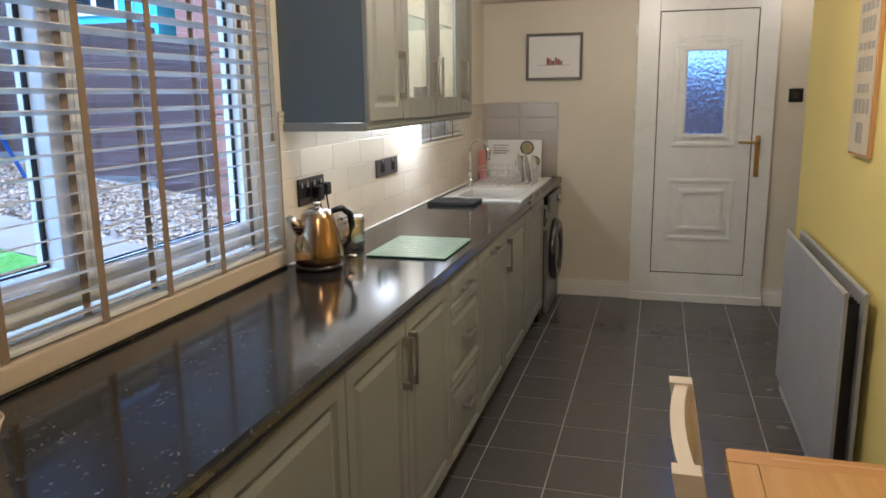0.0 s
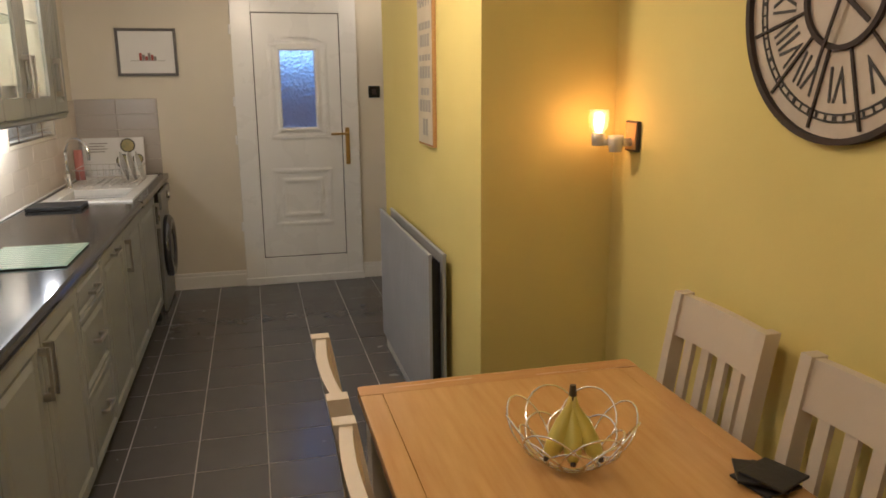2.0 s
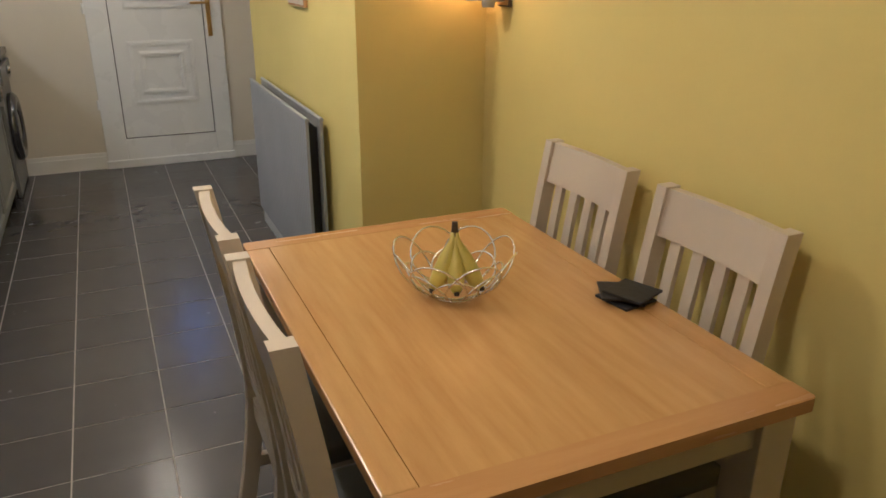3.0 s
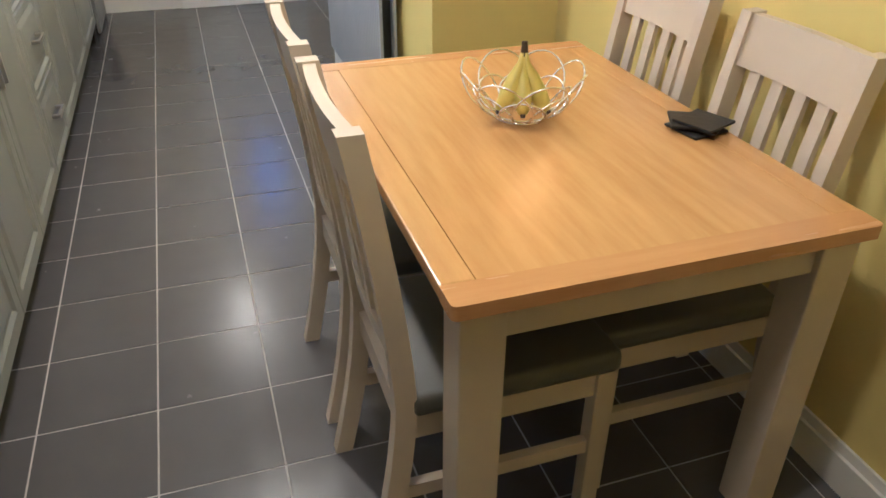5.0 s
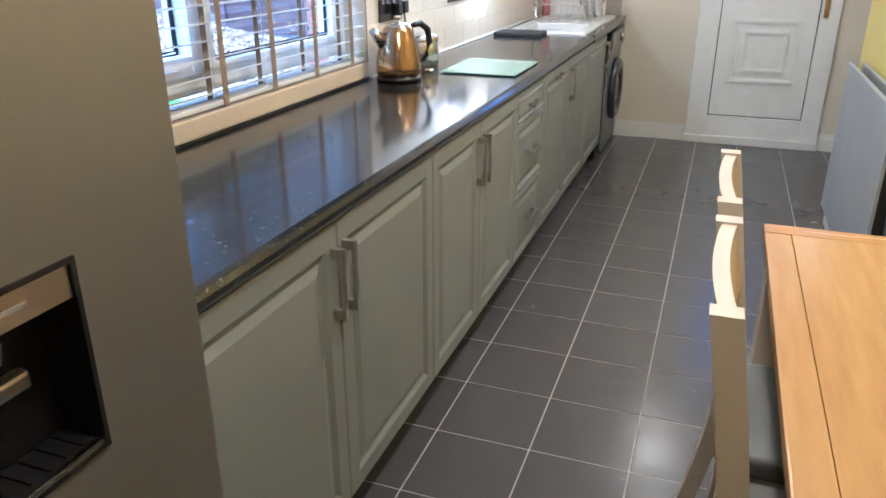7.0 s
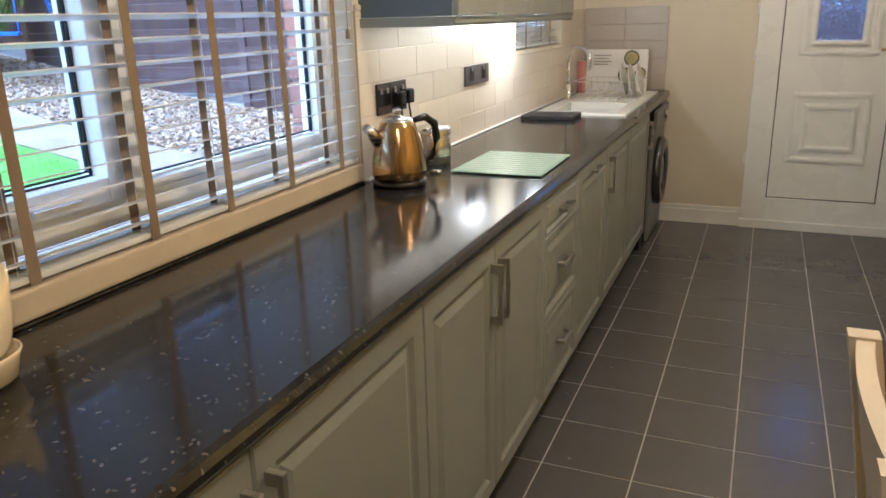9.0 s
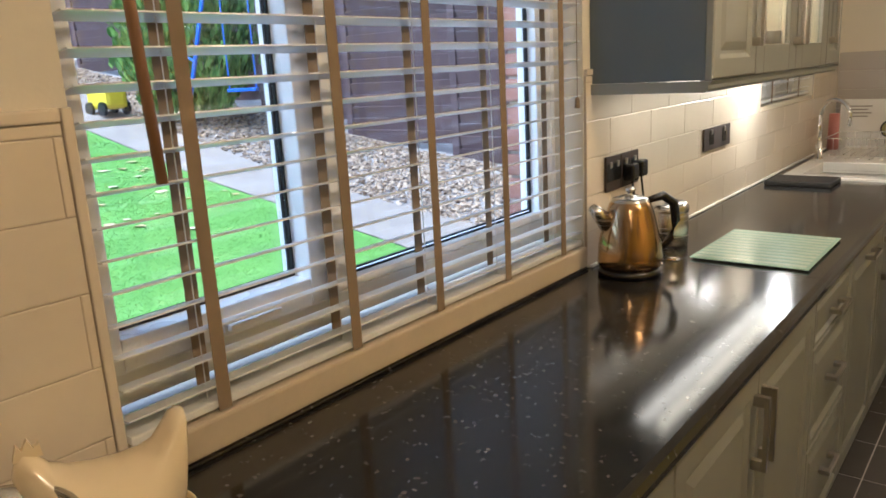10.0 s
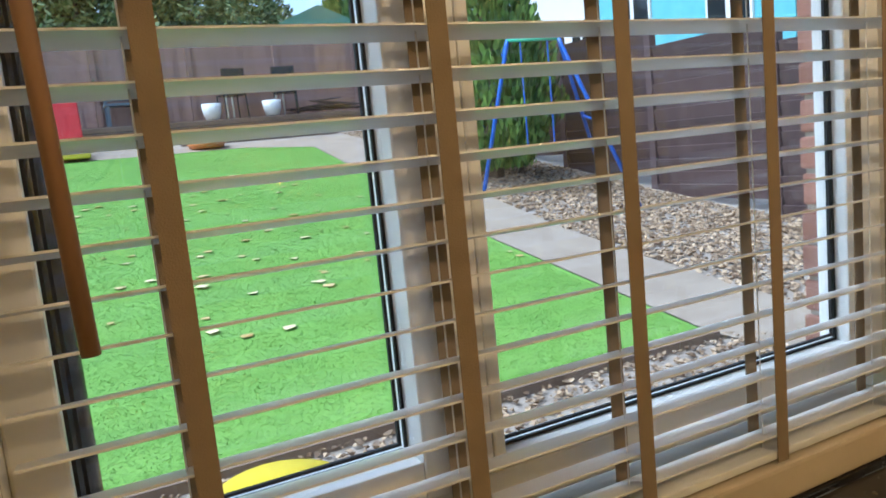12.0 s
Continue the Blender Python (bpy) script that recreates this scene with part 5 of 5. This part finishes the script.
def blades(n, area, seed):
    rng = random.Random(seed)
    verts, faces = [], []
    for _ in range(n):
        x, y = rng.uniform(area[0], area[1]), rng.uniform(area[2], area[3])
        if y > 4.45 + 0.085 * (-x - 3.62) - 0.03 or y > 5.25 - 1.7 * max(0.0, -x - 13.0):
            continue
        a, h, w = rng.uniform(0, 6.28), rng.uniform(0.006, 0.014), rng.uniform(0.0015, 0.003)
        dx, dy = math.cos(a) * w, math.sin(a) * w
        k, z = len(verts), gz(x)
        verts += [(x - dx, y - dy, z), (x + dx, y + dy, z), (x + rng.uniform(-0.03, 0.03), y + rng.uniform(-0.03, 0.03), z + h)]
        faces.append((k, k + 1, k + 2))
    me = bpy.data.meshes.new("grass")
    me.from_pydata(verts, [], faces)
    me.materials.append(BLADE)
    tagged(new("grass", me), "short green grass blades of the lawn", "grass", kind="stuff")


blades(200000, (-9.5, -3.63, -0.6, 4.95), 4)
blades(130000, (-13.6, -9.5, -1.0, 5.25), 6)
edging = mono("lawn_edging", solid(-3.62, -3, gz(-3.6) - 0.05, -3.57, 4.45, gz(-3.6) + 0.03), TIMBER, "dark timber lawn edging board", "edging", "structure")


PALEFENCE = shader("weathered_fence_stain", (0.26, 0.155, 0.125), 0.85, second=(0.35, 0.225, 0.19), scale=3, fine=40, stretch=(3, 3, 0.6), bump=0.4, vary=0.12, world_space=True)


def fence(x0, x1, y, along_x, label, h=1.8, stain=FENCE):
    f = thing("fence", label, "fence", kind="structure")
    n = int(abs(x1 - x0) / 1.83) + 1
    step = (x1 - x0) / n
    board = finish("board", solid(-abs(step) / 2 + 0.05, -0.011, 0.0, abs(step) / 2 - 0.05, 0.011, 0.155), stain) if along_x else finish("board", solid(-0.011, -0.062, 0, 0.011, 0.062, h), stain)
    postm = finish("post", solid(-0.05, -0.05, -0.3, 0.05, 0.05, h + 0.05, bevel=0.006), stain)
    for k in range(n + 1):
        u = x0 + step * k
        shared("post", postm, f, pose(u, y, gz(u)) if along_x else pose(y, u, gz(y)))
        if k < n:
            c = u + step / 2
            if along_x:
                for j in range(12):
                    shared("board", board, f, pose(c, y + 0.012 * (j % 2), gz(c) + 0.03 + j * 0.148, 13))
            else:
                for j in range(int(abs(step) / 0.118)):
                    shared("board", board, f, pose(y + 0.01 * (j % 2), u + 0.08 + j * 0.118, gz(y)))
    return f


fence(3.0, -16.0, 7.65, True, "red-brown stained slatted garden fence with posts")
fence(-6.5, 7.4, -16.1, False, "weathered red-brown upright board fence behind the deck", stain=PALEFENCE)


def conifer(x, y, h, r, seed, label, mat=LEAF, shape=0.7, n=6000, leaf=0.09):
    t = thing("tree", label, "tree", (x, y, gz(x)))
    part("trunk", tube(bmesh.new(), [(0, 0, -0.1), (0.02, 0, h * 0.5), (0, 0, h * 0.95)], 0.08, 8, radii=[0.11, 0.07, 0.01]), BARK, t)
    rng = random.Random(seed)
    verts, faces = [], []
    for _ in range(n):
        u = rng.random()
        z = h * (0.03 + 0.97 * u)
        env = r * min(1.0, 0.55 + 2.2 * u) * (1 - u ** 2.2) ** shape
        a = rng.uniform(0, 6.283)
        env *= 1 + 0.13 * math.sin(5 * a + 9 * u) + 0.1 * math.sin(11 * a - 14 * u)
        d = env * (0.55 + 0.45 * rng.random() ** 0.5)
        px, py = d * math.cos(a), d * math.sin(a)
        s = leaf * rng.uniform(0.6, 1.4)
        up = Vector((math.cos(a) * 0.35, math.sin(a) * 0.35, 1)) if mat is LEAF else Vector((rng.uniform(-1, 1), rng.uniform(-1, 1), rng.uniform(-0.6, 1)))
        up = up.normalized() * s * 1.7
        side = Vector((rng.uniform(-1, 1), rng.uniform(-1, 1), rng.uniform(-0.3, 0.3))).normalized() * s * 0.42
        k = len(verts)
        c = Vector((px, py, z))
        verts += [tuple(c), tuple(c + up * 0.5 + side), tuple(c + up), tuple(c + up * 0.5 - side)]
        faces.append((k, k + 1, k + 2, k + 3))
    me = bpy.data.meshes.new("crown")
    me.from_pydata(verts, [], faces)
    me.materials.append(mat)
    ob = new("crown", me)
    ob.parent = t
    for k in range(10):
        a, z = k * 2.4, h * (0.15 + 0.07 * k)
        part("limb", tube(bmesh.new(), [(0, 0, z), (r * 0.5 * math.cos(a), r * 0.5 * math.sin(a), z + 0.25)], 0.02, 5, radii=[0.025, 0.008]), BARK, t)
    return t


conifer(-8.95, 6.35, 3.1, 0.85, 11, "dense green conifer beside the fence", n=11000, leaf=0.075)
for x, y, h, r, seed, lf in ((-18.2, 2.2, 4.3, 1.9, 12, 0.10), (-18.8, 4.6, 4.0, 1.8, 13, 0.09), (-18.4, -0.6, 4.5, 2.0, 14, 0.10), (-21.5, 6.6, 4.2, 1.8, 16, 0.10), (-20.0, 3.5, 4.6, 1.9, 17, 0.10), (-19.6, 0.9, 4.8, 1.9, 18, 0.10)):
    conifer(x, y, h, r, seed, "leafy green tree behind the far fence", LEAF2, 0.5, 15000, lf)
conifer(-20.0, 9.2, 4.0, 1.8, 15, "dark conifer behind the corner fence", LEAF, 0.7, 7000, 0.12)


def shed():
    s = thing("shed", "garden shed with a green felt roof behind the far fence", "shed", (-17.9, 7.0, gz(-17.9)))
    part("wall", solid(-0.9, -1.3, 0, 0.9, 1.3, 2.1), TIMBER, s)
    bm = slab(bmesh.new(), [(-1.55, 2.05), (1.55, 2.05), (1.55, 2.11), (0, 2.75), (-1.55, 2.11)], "x", -1.05, 1.05)
    part("roof", bm, shader("green_roof_felt", (0.10, 0.24, 0.17), 0.9, second=(0.14, 0.29, 0.21), bump=0.4), s, "green felt gable roof")


shed()


def swing():
    s = thing("swing_frame", "blue tubular garden swing frame with a green top bar", "swing", (0, 0, 0))
    ends = [Vector((-8.05, 6.10, gz(-8.05) + 1.78)), Vector((-7.60, 6.50, gz(-7.6) + 1.80))]
    feet = [((-8.02, 5.56), (-9.15, 6.05)), ((-6.72, 6.78), (-7.85, 7.25))]
    for apex, pair in zip(ends, feet):
        low = [Vector((x, y, gz(x) - 0.03)) for x, y in pair]
        for f in low:
            knee = apex + (f - apex).normalized() * 0.06 + Vector((0, 0, -0.01))
            part("leg", tube(bmesh.new(), [apex, knee, f], 0.024, 10), BLUE, s, smooth=True)
        a, b = [apex.lerp(f, 0.5) for f in low]
        part("cross_bar", tube(bmesh.new(), [a, b], 0.014, 8), BLUE, s, smooth=True)
    part("top_bar", tube(bmesh.new(), ends, 0.026, 10), TEALG, s, "green top bar", True)
    drop = [ends[0].lerp(ends[1], u) for u in (0.25, 0.78)]
    for a in drop:
        part("rope", tube(bmesh.new(), [a, a + Vector((0, 0, -1.22))], 0.009, 6), BLUE, s)
    a = (drop[0] + drop[1]) / 2 + Vector((0, 0, -1.22))
    part("seat", solid(-0.17, -0.11, -0.03, 0.17, 0.11, 0.01, bevel=0.008, m=Matrix.Translation(a) @ pose(0, 0, 0, 0, 0, 42)), BLUE, s)


swing()


def patio():
    z = gz(-14.9)
    d = thing("deck", "raised timber deck edged with stacked sleepers", "deck", kind="structure")
    part("platform", solid(-16.0, -3.5, z - 0.3, -14.95, 7.0, z + 0.38), TIMBER, d)
    for k in range(4):
        part("sleeper", solid(-14.95, 1.6, z + 0.10 * k - 0.03, -14.80 - 0.012 * k, 7.0, z + 0.10 * k + 0.065, bevel=0.012), TIMBER, d)
    for k in range(2):
        part("sleeper", solid(-14.50, 3.3, z - 0.10 + 0.10 * k, -14.35 - 0.012 * k, 6.2, z + 0.10 * k - 0.005, bevel=0.012), TIMBER, d)
    part("step", solid(-14.82, 3.3, z - 0.25, -14.50, 6.2, z + 0.08), TIMBER, d)
    zt = z + 0.381
    for y in (4.05, 5.2):
        p = thing("plant_pot", "white tapered plant pot on the deck", "plant pot", (-15.1, y, zt), group="pots on the deck")
        part("pot", lathe(bmesh.new(), [(0, 0.002), (0.12, 0.002), (0.17, 0.14), (0.18, 0.30), (0.165, 0.30), (0.15, 0.25), (0, 0.25)], 24), PAPER, p, smooth=True)
    t = thing("patio_table", "grey patio table on the deck", "table", (-15.55, 5.0, zt))
    part("tabletop", solid(-0.3, -0.6, 0.68, 0.3, 0.6, 0.72, bevel=0.01), NICKEL, t)
    for sx in (-0.25, 0.25):
        for sy in (-0.5, 0.5):
            part("leg", tube(bmesh.new(), [(sx, sy, 0), (sx, sy, 0.68)], 0.02, 8), NICKEL, t)
    for y, r in ((4.45, 10), (5.5, -15)):
        c = thing("garden_chair", "black metal garden chair on the deck", "chair", (-15.15, y, zt), group="garden chairs", rz=r)
        part("seat", solid(-0.2, -0.22, 0.42, 0.2, 0.22, 0.45, bevel=0.008), BLACK, c)
        part("backrest", solid(0.19, -0.22, 0.5, 0.22, 0.22, 0.92, bevel=0.008), BLACK, c)
        for sx in (-0.18, 0.18):
            for sy in (-0.2, 0.2):
                part("leg", tube(bmesh.new(), [(sx * 1.2, sy * 1.1, 0), (sx, sy, 0.42 if sx < 0 else 0.9)], 0.014, 7), BLACK, c)
    b = thing("garden_bench", "dark grey garden bench against the far fence", "bench", (-15.75, 2.7, zt))
    part("seat", solid(-0.2, -0.45, 0.40, 0.22, 0.45, 0.45, bevel=0.01), SLATE, b)
    part("backrest", solid(-0.2, -0.45, 0.52, -0.16, 0.45, 0.80, bevel=0.01), SLATE, b)
    for sy in (-0.4, 0.4):
        part("leg", solid(-0.2, sy - 0.03, 0, -0.15, sy + 0.03, 0.80), SLATE, b)
        part("leg", solid(0.14, sy - 0.03, 0, 0.2, sy + 0.03, 0.40), SLATE, b)
    rng = random.Random(21)
    lp = thing("branch_pile", "low pile of dark cut branches on the deck", "branches", (-15.2, 6.35, zt))
    for k in range(46):
        a, u, w = rng.uniform(-0.5, 0.5), rng.uniform(-0.55, 0.55), rng.uniform(-0.2, 0.2)
        e = Vector((math.sin(a), math.cos(a), rng.uniform(-0.12, 0.12))) * 0.3
        c = Vector((w, u, 0.05 + rng.uniform(0, 0.26) * (1 - abs(u) / 0.62)))
        part("branch", tube(bmesh.new(), [c - e, c + e], 0.012, 5), IRON, lp)
    s = thing("toy_slide", "red plastic toy slide with a yellow base", "toy", (-13.95, 1.5, gz(-13.95)))
    part("chute", solid(-0.12, -0.25, 0.1, 0.02, 0.25, 1.0, bevel=0.03, m=pose(0, 0, 0, 0, -20)), REDP, s)
    part("base", solid(-0.3, -0.3, 0, 0.35, 0.3, 0.12, bevel=0.03), YELP, s)
    mono("toy_ball", lathe(bmesh.new(), [(0.0, 0), (0.27, 0.0), (0.31, 0.05), (0.28, 0.12), (0, 0.15)], 28), YELP, "round yellow sandpit lid on the gravel", "toy", smooth=True).matrix_basis = pose(-3.14, 1.70, gz(-3.14) - 0.02, 0, 7)
    f = thing("toy_tub", "orange plastic tub on the path", "toy", (-13.95, 3.65, gz(-13.95)))
    part("tub", lathe(bmesh.new(), [(0, 0), (0.28, 0), (0.34, 0.12), (0.32, 0.12), (0.26, 0.03), (0, 0.03)], 20), shader("orange_plastic", (0.65, 0.2, 0.04), 0.4), f, smooth=True)
    y = thing("toy_car", "yellow plastic ride-on toy by the conifer", "toy", (-9.75, 5.62, gz(-9.75)))
    part("body", solid(-0.25, -0.15, 0.08, 0.25, 0.15, 0.35, bevel=0.06), YELP, y)
    for sx in (-0.16, 0.16):
        for sy in (-0.16, 0.16):
            part("wheel", lathe(bmesh.new(), [(0, -0.02), (0.09, -0.02), (0.09, 0.02), (0, 0.02)], 14, pose(sx, sy, 0.09, 90)), BLACK, y)


patio()


def house(x, y, w, d, h, wallm, roofm, label, base, wins, rz=0):
    hs = thing("house", label, "house", (x, y, base), rz=rz)
    part("wall", solid(-w / 2, -d / 2, -2, w / 2, d / 2, h), wallm, hs)
    bm = bmesh.new()
    pr = [(-d / 2 - 0.3, h), (d / 2 + 0.3, h), (0, h + d * 0.35)]
    slab(bm, pr, "x", -w / 2 - 0.2, w / 2 + 0.2)
    part("roof", bm, roofm, hs)
    for wx, wz, ww, wh in wins:
        win = part("window", solid(wx - ww / 2, -d / 2 - 0.05, wz, wx + ww / 2, -d / 2 + 0.02, wz + wh), WHITE, hs, "white framed window")
        for e in (-1, 1):
            part("pane", solid(wx + e * ww / 4 - ww / 5.2, -d / 2 - 0.06, wz + 0.08, wx + e * ww / 4 + ww / 5.2, -d / 2 - 0.04, wz + wh - 0.08), DARKGLASS, win)
    return hs


house(-12.0, 15.5, 5.2, 5, 4.6, TURQ, ROOF, "turquoise rendered neighbouring house behind the fence", 1.2, [(-1.4, 2.0, 1.1, 1.2), (1.2, 2.0, 1.1, 1.2)])
white_house = house(-16.5, 16.0, 3.2, 5, 4.4, WHITE, ROOF, "white neighbouring house with red and blue panels", 1.4, [(-0.8, 1.8, 0.8, 1.1), (0.7, 1.8, 0.8, 1.1)])
for px, pm in ((-1.4, BLUE), (-0.7, REDW), (0.0, BLUE), (0.9, REDW)):
    part("panel", solid(px, -2.56, 0.7, px + 0.62, -2.49, 1.6), pm, white_house, "painted cladding panel")
house(-6.5, 15.5, 5.0, 5, 4.4, BRICK, ROOF, "brick neighbouring house behind the fence", 0.8, [(-1.2, 2.0, 1.1, 1.2), (1.2, 2.0, 1.1, 1.2)])
house(-24.0, 3.0, 9.0, 5, 2.6, BRICK, ROOF, "red brick bungalow beyond the trees", 1.7, [(-2, 0.8, 1.1, 1.1), (1.5, 0.8, 1.1, 1.1)], 90)

# outer face of the house by the window: brick reveal and a black downpipe
OX = WX - 0.167
outer = wall("wall_outer", "red brick outer wall of the house", MORTAR, [
    (-1.533, SY, -0.4, OX, 0.96, 2.9), (-1.533, 2.497, -0.4, OX, V0, 2.9), (-1.533, V1, -0.4, OX, NY, 2.9), (-1.533, 0.96, -0.4, OX, 2.497, 0.88),
    (-1.533, 0.96, 2.2, OX, 2.497, 2.9), (-1.533, V0, -0.4, OX, V1, VZ0), (-1.533, V0, VZ1, OX, V1, 2.9)])
brickm = finish("brick", solid(-0.051, -0.1, -0.0325, 0.051, 0.1, 0.0325, bevel=0.006), BRICK)
halfm = finish("brick", solid(-0.051, -0.05, -0.0325, 0.051, 0.05, 0.0325, bevel=0.006), BRICK)
rng = random.Random(8)
for k in range(18):
    z = 0.92 + 0.075 * k
    u = 2.488 + rng.uniform(-0.004, 0.004)
    if k % 2:
        shared("brick", halfm, outer, pose(-1.489, u + 0.05, z))
        shared("brick", brickm, outer, pose(-1.489, 2.70, z))
    else:
        shared("brick", brickm, outer, pose(-1.489, u + 0.1, z))
dp = thing("downpipe", "black rainwater downpipe beside the window", "downpipe", (-1.73, 1.08, 0), kind="structure")
part("pipe", tube(bmesh.new(), [(0, 0, -0.02), (0, 0, 2.8)], 0.034, 14), BLACK, dp, smooth=True)
for z in (0.5, 1.4, 2.3):
    part("clip", lathe(bmesh.new(), [(0.035, 0), (0.045, 0), (0.045, 0.05), (0.035, 0.05)], 16, pose(0, 0, z)), BLACK, dp)

# ---- tiles, last ----
TS, GX, GY = 0.30, -0.62, 1.546
tile_me = finish("tile", solid(-TS / 2 + 0.0024, -TS / 2 + 0.0024, -0.006, TS / 2 - 0.0024, TS / 2 - 0.0024, 0.0, bevel=0.0008), TILEF)
count = 0
for i in range(-4, 9):
    for k in range(-13, 15):
        x, y = GX + TS * (i + 0.5), GY + TS * (k + 0.5)
        if -0.95 < x < 2.2 and SY < y < NY:
            if (x > JX + 0.16 and JY + 0.15 < y < JN - 0.15) or (x > EX + 0.16 and y < JN):
                continue
            shared("tile", tile_me, floor, pose(x, y, random.uniform(-0.0004, 0.0004), 0, 0, random.choice((0, 90, 180, 270))))

for b in ((0.40, WT + 0.001, WY0 - 0.016, 1.478), (WY1 + 0.004, WT + 0.001, NY - 0.01, VZ0 - 0.02), (WY1 + 0.004, VZ0 - 0.02, V0, 1.478), (V1, VZ0 - 0.02, NY - 0.01, 1.478)):
    mono("tile_grout", solid(WX, b[0], b[1], WX + 0.0068, b[2], b[3]), shader("sand_grout", (0.50, 0.43, 0.34), 0.8), "sand coloured grout between wall tiles", "grout", "structure")

# wall tiles: courses above the worktop, a bevelled cap on top
TH, TL = 0.107, 0.30
wt_me = {}


def wall_tile(parent, y0, y1, z0, z1, material, north=False):
    key = (round(y1 - y0, 3), round(z1 - z0, 3), north)
    if key not in wt_me:
        a, b = (y1 - y0) / 2 - 0.0006, (z1 - z0) / 2 - 0.0006
        wt_me[key] = finish("tile", solid(-a, -0.007, -b, a, 0.0, b, bevel=0.003) if north else solid(0.0, -a, -b, 0.008, a, b, bevel=0.0022), material)
    m = pose((y0 + y1) / 2, NY - 0.001, (z0 + z1) / 2) if north else pose(WX + 0.0005, (y0 + y1) / 2, (z0 + z1) / 2)
    shared("tile", wt_me[key], parent, m)


def course(y0, y1, z0, z1, shift):
    y = y0 - shift
    while y < y1 - 0.001:
        a, b = max(y, y0), min(y + TL, y1)
        if b - a > 0.012:
            wall_tile(wall_w, a, b, z0, z1, TILEW)
        y += TL


for r in range(6):
    z0 = WT + 0.001 + TH * r
    z1 = min(z0 + TH, 1.478)
    if z1 - z0 < 0.012:
        continue
    course(0.40, WY0 - 0.016, z0, z1, 0.15 * (r % 2))
    if z1 <= VZ0:
        course(WY1 + 0.004, NY - 0.01, z0, z1, 0.15 * (r % 2))
    else:
        course(WY1 + 0.004, V0, z0, z1, 0.15 * (r % 2))
        course(V1, NY - 0.01, z0, z1, 0.15 * (r % 2))
for y0, y1 in ((0.40, WY0 - 0.016), (WY1 + 0.004, 2.50)):
    mono("tile_trim", solid(WX, y0, 1.479, WX + 0.012, y1, 1.497, bevel=0.004), TILEW, "cream tile edging strip", "trim", "structure")
mono("tile_trim", solid(WX, WY0 - 0.015, WZ0 - 0.03, WX + 0.012, WY0, 1.497, bevel=0.003), TILEW, "cream tile edging strip at the window", "trim", "structure")
for r in range(6):
    z0 = WT + 0.001 + 0.112 * r
    z1 = min(z0 + 0.112, 1.487)
    if z1 - z0 > 0.012:
        for a, b in ((WX, -0.97), (-0.97, -0.68)):
            wall_tile(wall_n, a + 0.009 * (a == WX), b, z0, z1, TILEG, True)
